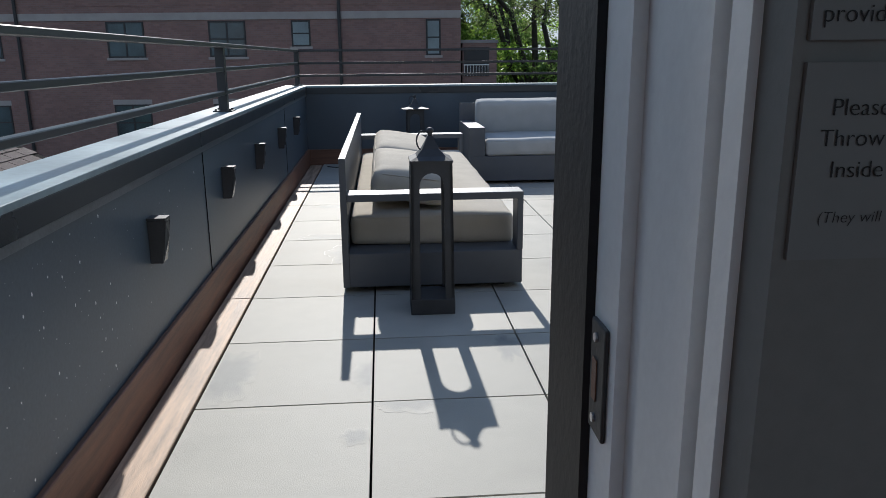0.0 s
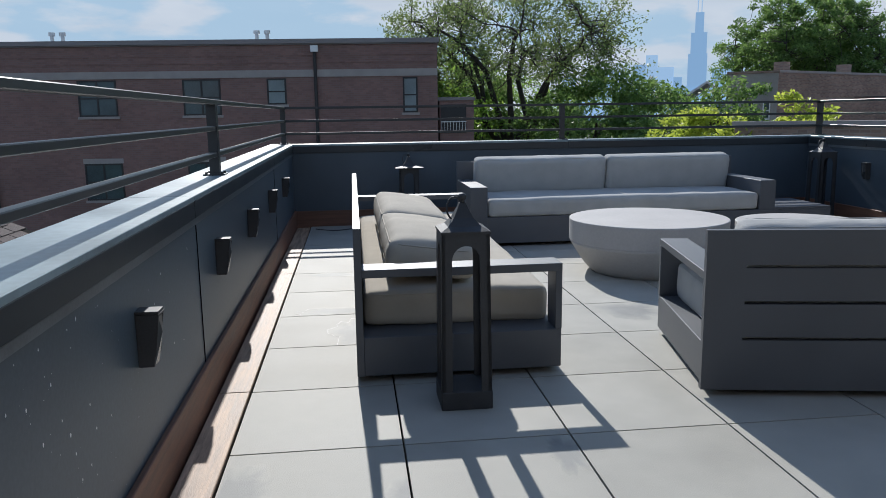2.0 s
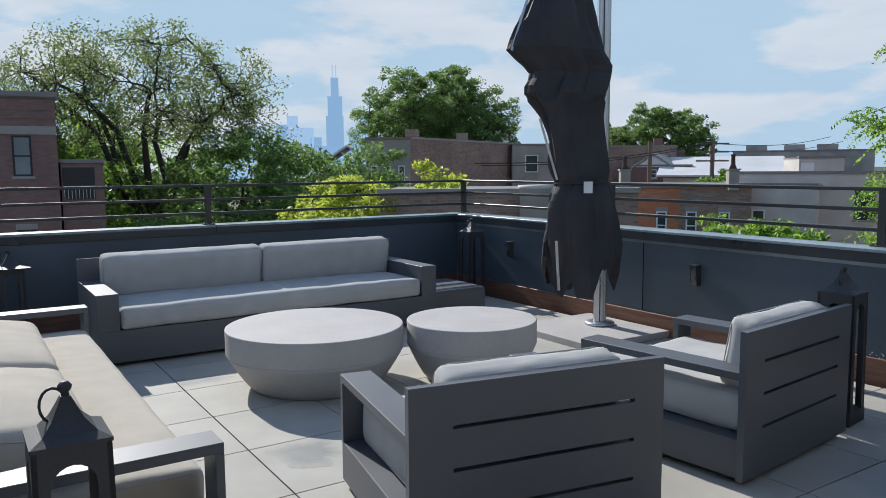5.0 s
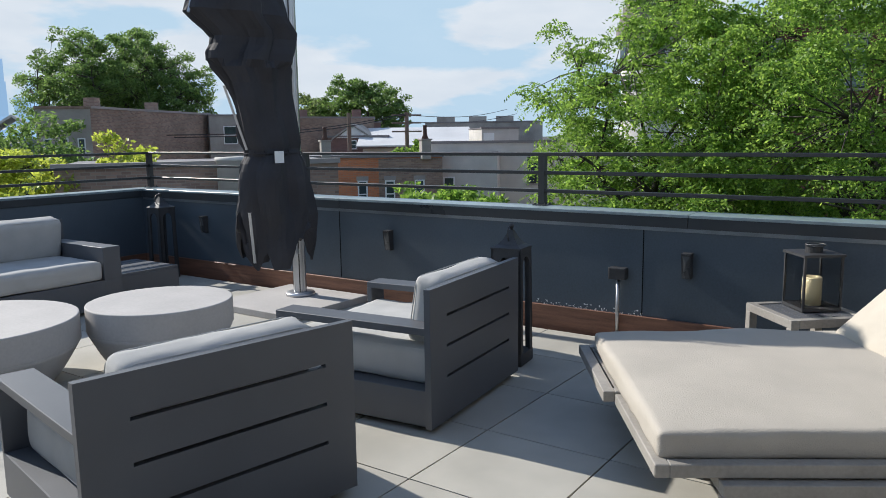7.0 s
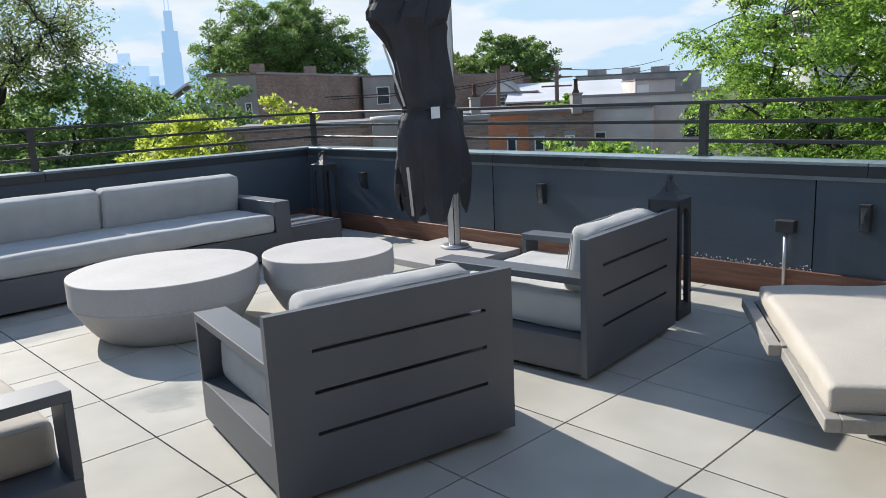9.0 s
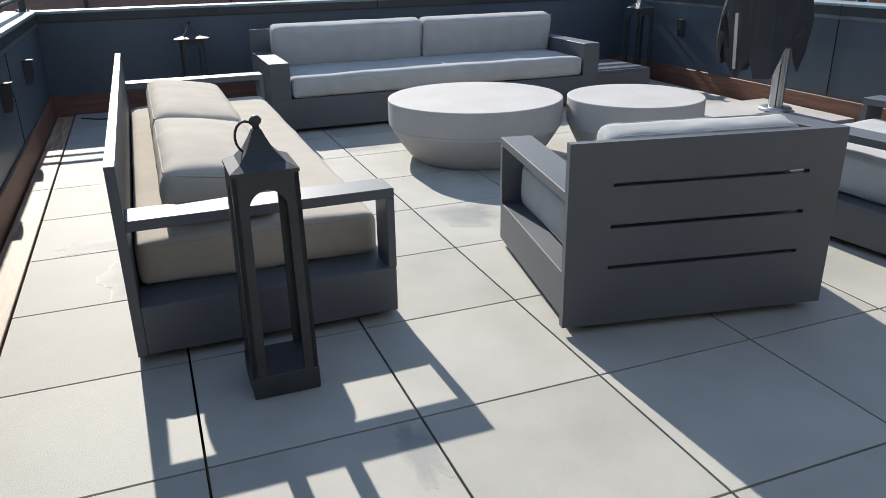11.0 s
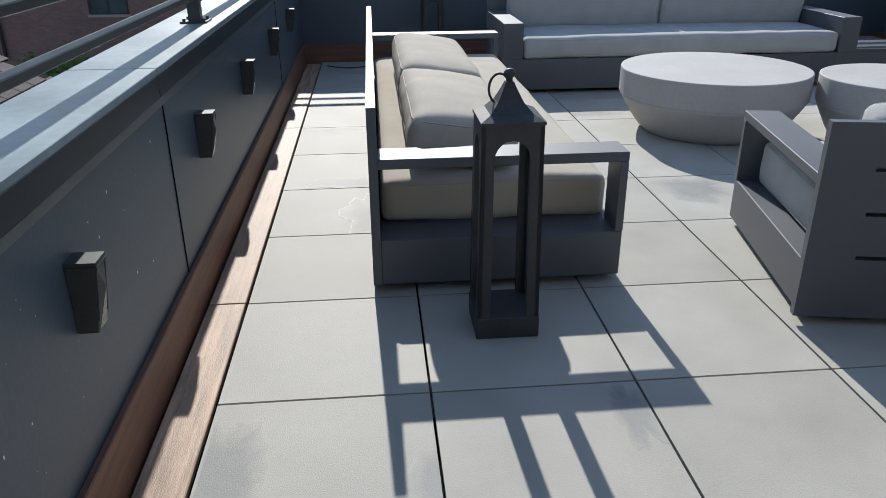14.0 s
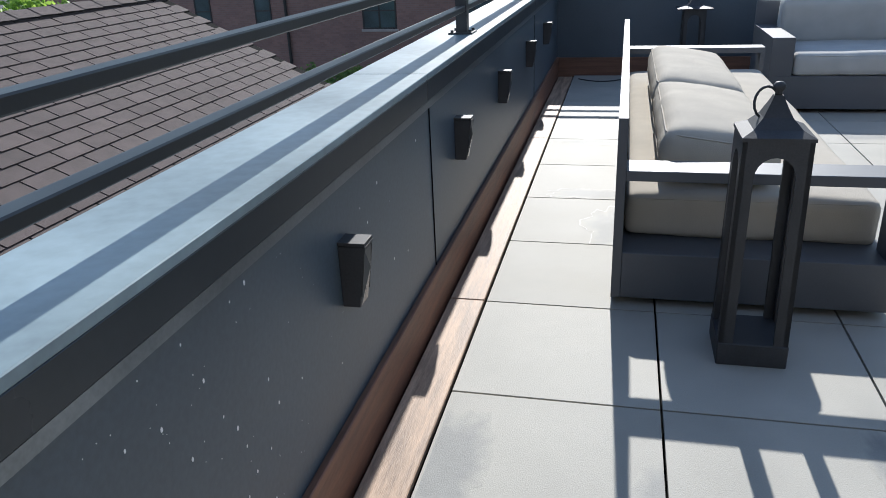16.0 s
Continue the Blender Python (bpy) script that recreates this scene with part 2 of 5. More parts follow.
def coping():
    o, i, d = 0.255, 0.014, 0.088

    def cuts(a, b, seams):
        ps = [a] + seams + [b]
        return [(p + (0.002 if n else 0), q - (0.002 if n < len(ps) - 2 else 0)) for n, (p, q) in enumerate(zip(ps, ps[1:]))]

    def piece(name, a, b, m, label):
        bm = bmesh.new()
        box(bm, a, b)
        bevel(bm, 0.002, 1)
        structure(name, bm, m, label, "coping")

    def run_y(xin, sgn, ya, yb):
        xs = sorted((xin + sgn * i, xin - sgn * (o - i)))
        piece("coping", (xs[0], ya, TOP - 0.02), (xs[1], yb, TOP), M_SHEET, "blotchy metal coping sheet on the parapet, skylight painted as grey blue")
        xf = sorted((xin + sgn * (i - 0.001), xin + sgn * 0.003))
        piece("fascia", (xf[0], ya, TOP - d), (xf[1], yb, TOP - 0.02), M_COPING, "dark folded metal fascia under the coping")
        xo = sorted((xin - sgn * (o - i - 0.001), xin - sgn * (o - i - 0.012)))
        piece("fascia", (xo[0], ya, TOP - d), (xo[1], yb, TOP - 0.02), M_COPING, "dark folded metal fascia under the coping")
    for a, b in cuts(Y0, Y1 - 0.034, [1.09, 4.15]):
        run_y(X0, 1, a, b)
    for a, b in cuts(Y0, Y1 - 0.034, [0.27, 3.25]):
        run_y(X1, -1, a, b)
    for a, b in cuts(X0 - o + i, X1 + o - i, [2.78]):
        piece("coping", (a, Y1 - i, TOP - 0.02), (b, Y1 + o - i, TOP), M_SHEET, "blotchy metal coping sheet on the parapet, skylight painted as grey blue")
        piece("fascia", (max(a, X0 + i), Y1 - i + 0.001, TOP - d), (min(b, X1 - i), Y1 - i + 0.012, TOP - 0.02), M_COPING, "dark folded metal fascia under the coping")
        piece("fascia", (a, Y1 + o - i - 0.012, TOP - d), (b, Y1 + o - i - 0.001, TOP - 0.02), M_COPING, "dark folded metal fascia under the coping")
    for x0, x1 in ((X0, X0 + 0.012), (X1 - 0.012, X1)):
        bm = bmesh.new()
        box(bm, (x0, Y0, TOP - d - 0.024), (x1, Y1 - 0.02, TOP - d))
        structure("trim", bm, M_DRIP, "thin pale metal cleat strip under the coping", "trim")


coping()


def panel_seams():
    bm = bmesh.new()
    for x, ys in ((X0, (1.14, 4.2)), (X1, (3.26, 0.56, -1.2))):
        for y in ys:
            s = 1 if x == X0 else -1
            xs = sorted((x, x + s * 0.003))
            box(bm, (xs[0], y - 0.003, 0.174), (xs[1], y + 0.003, TOP - 0.112))
    structure("panel_seam", bm, M_TILE_EDGE, "fine dark joint between wall cladding panels", "joint")


panel_seams()


def boards():
    for name, a, b, m, lab in (
        ("baseboard", (X0, Y0, -0.02), (X0 + 0.02, Y1 - 0.02, 0.172), M_WOOD_RED, "red brown stained timber base board along the parapet"),
        ("baseboard", (X1 - 0.02, Y0, -0.02), (X1, Y1 - 0.02, 0.165), M_WOOD_RED, "red brown stained timber base board along the parapet"),
        ("baseboard", (X0, Y1 - 0.02, -0.02), (X1, Y1, 0.165), M_WOOD_RED_X, "red brown stained timber base board along the parapet"),
    ):
        bm = bmesh.new()
        box(bm, a, b)
        bevel(bm, 0.003, 1)
        structure(name, bm, m, lab, "base board")
    for n, (ya, yb) in enumerate(((Y0, -1.222), (-1.217, 1.216), (1.221, 3.655), (3.66, 5.99))):
        bm = bmesh.new()
        box(bm, (X0 + 0.03, ya, -0.02), (-0.006, yb, 0.004))
        bevel(bm, 0.003, 1)
        structure("border_board", bm, M_WOOD, "weathered warm timber border board beside the pavers", "board")


boards()


def railing():
    rail = thing("railing", "black painted steel railing with three flat rails on the parapet coping", "railing")
    zr = (1.235, 1.10, 0.967)
    xa, xb, yb = -0.253, X1 + 0.20, 6.235
    posts = [(xa, y) for y in (-1.80, 2.16)] + [(xa, yb), (2.746, yb), (xb, yb)] + [(xb, y) for y in (3.84, 1.41, -1.02)]
    for x, y in posts:
        bm = bmesh.new()
        box(bm, (x - 0.025, y - 0.025, TOP + 0.008), (x + 0.025, y + 0.025, zr[0]))
        box(bm, (x - 0.055, y - 0.055, TOP), (x + 0.055, y + 0.055, TOP + 0.008))
        for sx in (-0.04, 0.04):
            for sy in (-0.04, 0.04):
                tube(bm, (x + sx, y + sy, TOP + 0.008), (x + sx, y + sy, TOP + 0.018), 0.007, n=6)
        part("post", bm, M_RAIL, rail)
    for k, z in enumerate(zr):
        h = 0.025
        w = 0.02 if k else 0.026
        for a, b in (((xa - w, -1.875, z - h / 2), (xa + w, yb - 0.027, z + h / 2)), ((xa - w, yb - w, z - h / 2), (xb + w, yb + w, z + h / 2)), ((xb - w, -1.875, z - h / 2), (xb + w, yb - 0.027, z + h / 2))):
            bm = bmesh.new()
            box(bm, a, b)
            bevel(bm, 0.003, 1)
            part("rail", bm, M_RAIL, rail)


railing()


def sconce_maker():
    t = thing("wall_light", "small black wedge shaped metal wall light on the dark parapet", "wall light", "parapet wall lights")
    bm = bmesh.new()
    w, h, d0, d1 = 0.029, 0.156, 0.064, 0.044
    vs = [bm.verts.new(p) for p in ((0, -w, 0), (d1, -w, 0), (d0, -w, h), (0, -w, h), (0, w, 0), (d1, w, 0), (d0, w, h), (0, w, h))]
    for q in ((0, 1, 2, 3), (7, 6, 5, 4), (0, 4, 5, 1), (1, 5, 6, 2), (2, 6, 7, 3), (3, 7, 4, 0)):
        bm.faces.new([vs[i] for i in q])
    bevel(bm, 0.002, 1)
    part("housing", bm, M_LANTERN, t)
    bm = bmesh.new()
    box(bm, (0.0, -w - 0.001, h + 0.001), (d0 + 0.002, w + 0.001, h + 0.009))
    part("cap", bm, M_LANTERN, t)

    def fx(z):
        return d1 + (d0 - d1) * z / h
    bm = bmesh.new()
    # a raised frame round the faceted front panel
    for a, b in (((-w, 0.030), (-w + 0.005, h)), ((w - 0.005, 0.030), (w, h)), ((-w + 0.005, h - 0.008), (w - 0.005, h))):
        vs = [bm.verts.new(p) for p in ((fx(a[1]), a[0], a[1]), (fx(a[1]), b[0], a[1]), (fx(b[1]), b[0], b[1]), (fx(b[1]), a[0], b[1]),
                                        (fx(a[1]) + 0.003, a[0], a[1]), (fx(a[1]) + 0.003, b[0], a[1]), (fx(b[1]) + 0.003, b[0], b[1]), (fx(b[1]) + 0.003, a[0], b[1]))]
        for q in ((3, 2, 1, 0), (4, 5, 6, 7), (0, 1, 5, 4), (1, 2, 6, 5), (2, 3, 7, 6), (3, 0, 4, 7)):
            bm.faces.new([vs[i] for i in q])
    part("front_frame", bm, M_LANTERN, t)
    bm = bmesh.new()
    ins = w - 0.005
    vs = [bm.verts.new(p) for p in ((fx(0.004) + 0.0005, -ins, 0.004), (fx(0.004) + 0.0005, ins, 0.004), (fx(h - 0.008) + 0.0005, ins, h - 0.008), (fx(h - 0.008) + 0.0005, -ins, h - 0.008), (fx(0.10) + 0.010, 0, 0.098))]
    for q in ((0, 1, 4), (1, 2, 4), (2, 3, 4), (3, 0, 4), (3, 2, 1, 0)):
        bm.faces.new([vs[i] for i in q])
    part("lens", bm, M_SCONCE, t, "faceted grey front of the light")
    return t


SC = sconce_maker()
SC.matrix_basis = pose(X0, 0.27, 0.455)
for y in (1.55, 2.62, 3.76, 4.85):
    copy_thing(SC, pose(X0, y, 0.455))
for y in (5.06, 2.70, 0.26):
    copy_thing(SC, pose(X1, y, 0.455, 0, 0, 180))


# ---- seating ----
def lounge_seat(name, w, d, label, at, slots=True, back=0.685, arm=0.505, base=0.205, armw=0.14, solid=False, inset=0.0, category="armchair", group=""):
    """Low aluminium seat. Local x along the back, y forward; the back panel's outer face is y = 0."""
    t = thing(name, label, category, group, at)
    th = 0.032
    bm = bmesh.new()
    if slots:
        a, b = 0.155 * w, 0.872 * w
        zs = (0.247, 0.397, 0.545)
        box(bm, (0, 0, 0.03), (a, th, back))
        box(bm, (b, 0, 0.03), (w, th, back))
        lev = [0.03] + [z for s in zs for z in (s - 0.007, s + 0.007)] + [back]
        for lo, hi in zip(lev[::2], lev[1::2]):
            box(bm, (a, 0, lo), (b, th, hi))
    else:
        box(bm, (0, 0, 0.03), (w, th, back))
    bmesh.ops.remove_doubles(bm, verts=bm.verts[:], dist=0.0005)
    part("backrest", bm, M_ALU, t)
    bm = bmesh.new()
    box(bm, (0.002 + inset, th, 0.03), (w - 0.002 - inset, d - 0.001, base))
    bevel(bm, 0.003, 1)
    part("seat_frame", bm, M_ALU, t)
    for x in (inset, w - armw - inset):
        bm = bmesh.new()
        if solid:
            box(bm, (x, th, base), (x + armw, d, arm))
            box(bm, (x, d - 0.03, 0.03), (x + armw, d, base))
        else:
            box(bm, (x, th, arm - 0.036), (x + armw, d, arm))
            box(bm, (x, d - 0.030, base), (x + armw, d, arm - 0.036))
        bevel(bm, 0.002, 1)
        part("armrest", bm, M_ALU, t)
    for x in (0.08, w - 0.12):
        for y in (0.08, d - 0.12):
            bm = bmesh.new()
            box(bm, (x, y, 0), (x + 0.04, y + 0.04, 0.03))
            part("leg", bm, M_LANTERN, t)
    return t


def lay_cushion(name, label, size, at, mat_=None, group="", crown=0.025, corner=0.05, seed=0, category="cushion"):
    t = thing(name, label, category, group, at)
    part("filling", cushion(size, crown, corner, seed), mat_ or M_FABRIC, t)
    sx, sy, sz = size
    for z in (sz - 0.018, 0.018):
        bm = bmesh.new()
        k = 10
        pts = []
        rr = min(corner, sz * 0.42)
        for cx, cy, a0 in ((sx / 2 - rr, sy / 2 - rr, 0), (-sx / 2 + rr, sy / 2 - rr, 90), (-sx / 2 + rr, -sy / 2 + rr, 180), (sx / 2 - rr, -sy / 2 + rr, 270)):
            for j in range(5):
                a = radians(a0 + 22.5 * j)
                pts.append(Vector((cx + (rr - 0.0085) * math.cos(a), cy + (rr - 0.0085) * math.sin(a), z)))
        for p, q in zip(pts, pts[1:] + pts[:1]):
            tube(bm, p, q, 0.0032, n=6, cap=False)
        smooth(bm)
        part("piping", bm, mat_ or M_FABRIC, t)
    return t


# west sofa, back to the parapet
SOFA_AT = pose(0.452, 4.32, 0, 0, 0, -90)
lounge_seat("sofa", 3.06, 0.915, "long low charcoal aluminium sofa with open arms and pale cushions", SOFA_AT, slots=False, category="sofa")
lay_cushion("seat_cushion", "long fabric seat cushion on the sofa, painted sunlit cream", (2.72, 0.86, 0.168), pose(0.92, 2.79, 0.20, 0, 0, 90), M_FABRIC_W, crown=0.02, seed=1)
for n, (yc, ln) in enumerate(((1.97, 0.98), (3.06, 1.18))):
    lay_cushion("back_pillow", "plump back pillow slumped on the sofa seat, painted sunlit cream", (ln, 0.42, 0.155), pose(0.80, yc, 0.415, 0, 0, 90) @ pose(0, 0, 0, 8, 0, 0), M_FABRIC_W, group="sofa back pillows", crown=0.04, corner=0.07, seed=3 + n)

# north sofa, back to the far parapet
lounge_seat("sofa", 2.80, 0.88, "long charcoal aluminium sofa with solid arms and grey cushions", pose(4.26, 5.38, 0, 0, 0, 180), slots=False, back=0.70, arm=0.525, base=0.26, armw=0.15, solid=True, category="sofa")
lay_cushion("seat_cushion", "long grey fabric seat cushion on the far sofa", (2.49, 0.80, 0.155), pose(2.86, 4.90, 0.26), seed=5, crown=0.015)
for n, (xa, xb) in enumerate(((1.60, 2.87), (2.875, 4.11))):
    lay_cushion("back_cushion", "grey upright fabric back cushion of the far sofa", (xb - xa, 0.34, 0.17), pose((xa + xb) / 2, 5.17, 0.575, 100, 0, 0) @ pose(0, 0, -0.085), group="far sofa back cushions", crown=0.012, corner=0.055, seed=7 + n)

# armchairs
for n in range(2):
    at = pose(1.85, 0.888, 0, 0, 0, -10.4) if n == 0 else pose(3.45, 0.782, 0, 0, 0, 6.0)
    lounge_seat("armchair", 1.01, 0.93, "low charcoal aluminium armchair with a slotted back panel", at, back=0.692, inset=0.022, group="slotted armchairs")
    lay_cushion("seat_cushion", "thick pale grey seat cushion on the armchair", (0.81, 0.85, 0.19), at @ pose(0.505, 0.462, 0.205), group="armchair seat cushions", seed=10 + n, crown=0.015)
    lay_cushion("back_cushion", "pale grey back cushion leaning in the armchair", (0.72, 0.34, 0.15), at @ pose(0.505, 0.125, 0.545, 100, 0, 0) @ pose(0, 0, -0.08), group="armchair back cushions", seed=12 + n, crown=0.02, corner=0.06)


# ---- concrete tables ----
def drum_table(name, label, x, y, r, h, rb):
    t = thing(name, label, "coffee table", "", pose(x, y, 0))
    k = h - 0.155
    prof = [(0, 0), (rb * 0.97, 0), (rb, 0.008)]
    for j in range(1, 9):
        u = j / 8
        prof.append((rb + (r - rb) * (u ** 0.8), 0.008 + (k - 0.008) * u))
    prof.append((0, k))
    bm = bmesh.new()
    lathe(bm, prof, 72)
    smooth(bm)
    part("base", bm, M_CONCRETE, t)
    bm = bmesh.new()
    lathe(bm, [(0, k), (r, k), (r, k + 0.003), (r, h - 0.010), (r, h - 0.007), (r - 0.002, h - 0.002), (r - 0.007, h), (r - 0.010, h), (0, h)], 72)
    smooth(bm)
    part("tabletop", bm, M_CONCRETE, t)


drum_table("coffee_table", "large round grey concrete drum coffee table", 2.60, 3.36, 0.57, 0.39, 0.41)
drum_table("coffee_table", "smaller round grey concrete drum coffee table", 3.54, 2.93, 0.435, 0.39, 0.31)


# ---- lanterns ----
def lantern(at, h=0.705, w=0.205, eave=0.0, label="tall black metal candle lantern with arched openings"):
    t = thing("lantern", label, "lantern", "tall floor lanterns", at)
    bm = bmesh.new()
    p, b = 0.042, w / 2
    box(bm, (-b, -b, 0), (b, b, 0.075))
    bevel(bm, 0.003, 1)
    part("base", bm, M_LANTERN, t)
    tp = b - 0.002
    # four faces, each a frame with a round-arched opening
    for k in range(4):
        bm = bmesh.new()
        q = pose(0, 0, 0, 0, 0, 90 * k)
        hw = tp - p
        zc = h - 0.045 - hw
        outer, inner = [], []
        n = 10
        inner.append((-hw, 0.075)); outer.append((-tp, 0.075))
        for j in range(n + 1):
            a = math.pi - math.pi * j / n
            inner.append((hw * math.cos(a), zc + hw * math.sin(a)))
            u = -tp + 2 * tp * j / n
            outer.append((u, zc if j in (0, n) else h))
        outer[1] = (-tp, h); outer[n + 1] = (tp, h)
        inner.append((hw, 0.075)); outer.append((tp, 0.075))
        f, r = [], []
        for (xi, zi), (xo, zo) in zip(inner, outer):
            f.append((bm.verts.new((xi, -tp, zi)), bm.verts.new((xo, -tp, zo))))
            r.append((bm.verts.new((xi, -tp + 0.014, zi)), bm.verts.new((xo, -tp + 0.014, zo))))
        for j in range(len(f) - 1):
            bm.faces.new((f[j][0], f[j + 1][0], f[j + 1][1], f[j][1]))
            bm.faces.new((r[j][0], r[j][1], r[j + 1][1], r[j + 1][0]))
            bm.faces.new((f[j][0], r[j][0], r[j + 1][0], f[j + 1][0]))
            bm.faces.new((f[j][1], f[j + 1][1], r[j + 1][1], r[j][1]))
        for v in bm.verts:
            k_ = 1 - 0.075 * v.co.z / h
            v.co.x, v.co.y = v.co.x * k_, v.co.y * k_
        bmesh.ops.transform(bm, matrix=q, verts=bm.verts[:])
        part("side_frame", bm, M_LANTERN, t)
    bm = bmesh.new()
    prof = ((b * 0.94 + eave, h), (b * 0.94 + eave, h + 0.010), (b * 0.63, h + 0.026), (b * 0.38, h + 0.055), (b * 0.21, h + 0.09), (0.012, h + 0.112))
    rings = []
    for s, z in prof:
        rings.append([bm.verts.new((s * cx, s * cy, z)) for cx, cy in ((-1, -1), (1, -1), (1, 1), (-1, 1))])
    for a, c in zip(rings, rings[1:]):
        for i in range(4):
            bm.faces.new((a[i], a[(i + 1) % 4], c[(i + 1) % 4], c[i]))
    bm.faces.new(rings[0][::-1])
    bm.faces.new(rings[-1])
    part("roof", bm, M_LANTERN, t)
    bm = bmesh.new()
    lathe(bm, [(0, h + 0.105), (0.012, h + 0.108), (0.009, h + 0.120), (0.016, h + 0.128), (0.018, h + 0.138), (0.010, h + 0.148), (0, h + 0.150)], 12)
    smooth(bm)
    part("finial", bm, M_LANTERN, t)
    bm = bmesh.new()
    pts = [Vector((0.052 * math.sin(a) * 0.6 - 0.03, 0.0, h + 0.100 + 0.045 * math.cos(a) - 0.01)) for a in [2 * math.pi * j / 16 for j in range(16)]]
    for p0, p1 in zip(pts, pts[1:] + pts[:1]):
        tube(bm, p0, p1, 0.004, n=6, cap=False)
    part("handle", bm, M_LANTERN, t, "looped black carrying ring")
    return t


lantern(pose(0.883, 0.992, 0))
lantern(pose(5.30, 5.42, 0, 0, 0, 3))
lantern(pose(4.68, 1.06, 0, 0, 0, 8))
lantern(pose(1.02, 5.72, 0), h=0.62, eave=0.045, label="tall black metal candle lantern with a wide flared roof")


# ---- parasol ----
def parasol():
    t = thing("parasol", "closed black cantilever parasol tied to its silver pole", "parasol")
    bm = bmesh.new()
    box(bm, (4.63, 2.93, 0.0), (5.52, 3.86, 0.055))
    bevel(bm, 0.004, 1)
    part("base_slab", bm, M_CONCRETE, t)
    bm = bmesh.new()
    lathe(bm, [(0, 0.055), (0.125, 0.055), (0.125, 0.075), (0.115, 0.083), (0.07, 0.086), (0, 0.086)], 32, (5.235, 3.44))
    smooth(bm)
    part("foot_plate", bm, M_STEEL, t)
    bm = bmesh.new()
    # fluted mast: eight flats with narrow channels
    n, rr = 32, []
    for z in (0.07, 3.1):
        rr.append([bm.verts.new((5.235 + (0.053 - 0.007 * (j % 8 == 0)) * math.cos(2 * math.pi * j / n), 3.44 + (0.053 - 0.007 * (j % 8 == 0)) * math.sin(2 * math.pi * j / n), z)) for j in range(n)])
    for j in range(n):
        bm.faces.new((rr[0][j], rr[0][(j + 1) % n], rr[1][(j + 1) % n], rr[1][j]))
    bm.faces.new(rr[1])
    part("pole", bm, M_STEEL, t)
    for j in (4, 12, 20, 28):
        bm = bmesh.new()
        a = 2 * math.pi * j / n
        box(bm, (0.0515, -0.005, 0.08), (0.0545, 0.005, 3.08), pose(5.235, 3.44, 0, 0, 0, math.degrees(a)))
        part("channel", bm, M_RAIL, t, "black slot along the mast")
    bm = bmesh.new()
    tube(bm, (5.235, 3.44, 2.86), (4.55, 3.1, 2.92), 0.025, n=10)
    part("arm", bm, M_STEEL, t)
    # folded canopy: pleated rings round a hanging axis
    sil = ((0.42, 4.36, 5.04), (0.55, 4.34, 5.06), (0.80, 4.345, 5.08), (1.0, 4.35, 5.03), (1.12, 4.36, 4.99), (1.27, 4.43, 4.95), (1.40, 4.38, 4.93), (1.55, 4.34, 4.90), (1.78, 4.27, 4.86),
           (1.90, 4.15, 4.87), (1.95, 4.14, 4.89), (2.06, 4.22, 4.93), (2.12, 4.16, 4.95), (2.22, 4.00, 4.88), (2.30, 4.03, 4.85), (2.6, 4.165, 4.74), (2.9, 4.40, 4.62))
    bm = bmesh.new()
    rings, n = [], 56
    folds = (0.0, 0.9, 1.7, 2.75, 3.6, 4.7, 5.5, 6.2832)
    for z in [0.42 + (2.9 - 0.42) * i / 48 for i in range(49)]:
        for (za, la, ra), (zb, lb, rb) in zip(sil, sil[1:]):
            if za <= z <= zb + 1e-6:
                u = (z - za) / (zb - za)
                xl, xr = la + (lb - la) * u, ra + (rb - ra) * u
                break
        c, w = (xl + xr) / 2, (xr - xl) / 2
        tw = 0.10 * math.sin(z * 2.1) + 0.35 * (z > 1.9) + 0.25 * (z < 1.25)
        ring = []
        for j in range(n):
            a = 2 * math.pi * j / n
            b = (a + tw) % 6.28318
            for f0, f1 in zip(folds, folds[1:]):
                if f0 <= b <= f1:
                    v = abs((b - f0) / (f1 - f0) * 2 - 1)
                    break
            slant = abs((a * 3 / 6.28318 + 0.9 * z + 0.4 * math.sin(2.3 * z)) % 1.0 * 2 - 1)
            cross = abs((a * 2 / 6.28318 - 1.5 * z + 0.3) % 1.0 * 2 - 1)
            pl = 0.56 + 0.28 * v + 0.17 * slant + 0.10 * cross + 0.26 * noise.noise(Vector((2.0 * math.cos(a), 2.0 * math.sin(a), z * 2.2)))
            pl *= 1.03
            pinch = 1 - 0.10 * math.exp(-((z - 1.27) / 0.04) ** 2)
            side = 1.12 if abs(math.cos(a)) > 0.9 else 1.0
            ring.append(bm.verts.new((c + w * min(1.0, pl * side) * pinch * math.cos(a), 3.1 + 0.60 * w * pl * pinch * math.sin(a), z)))
        rings.append(ring)
    for a, c in zip(rings, rings[1:]):
        for i in range(n):
            bm.faces.new((a[i], a[(i + 1) % n], c[(i + 1) % n], c[i]))
    # ragged hem: long points and high gaps between them
    for i in range(n):
        a = 2 * math.pi * i / n
        lift = 0.30 * max(0, math.sin(2.5 * a + 0.9)) + 0.12 * max(0, math.sin(7 * a))
        for k in range(9):
            v = rings[k][i]
            v.co.z = max(v.co.z, 0.42 + lift + 0.006 * k)
    bm.faces.new(rings[-1])
    part("canopy", bm, M_CANVAS, t)
    for p, q in (((4.33, 2.95, 0.50), (4.32, 2.97, 0.86)), ((4.78, 2.98, 0.50), (4.76, 3.0, 0.72)), ((4.00, 3.09, 2.20), (4.16, 3.09, 2.62)), ((4.25, 3.08, 1.74), (4.42, 3.08, 1.30))):
        bm = bmesh.new()
        tube(bm, p, q, 0.011, n=4)
        part("rib", bm, M_STEEL, t, "silver rib end showing below the cloth")
    bm = bmesh.new()
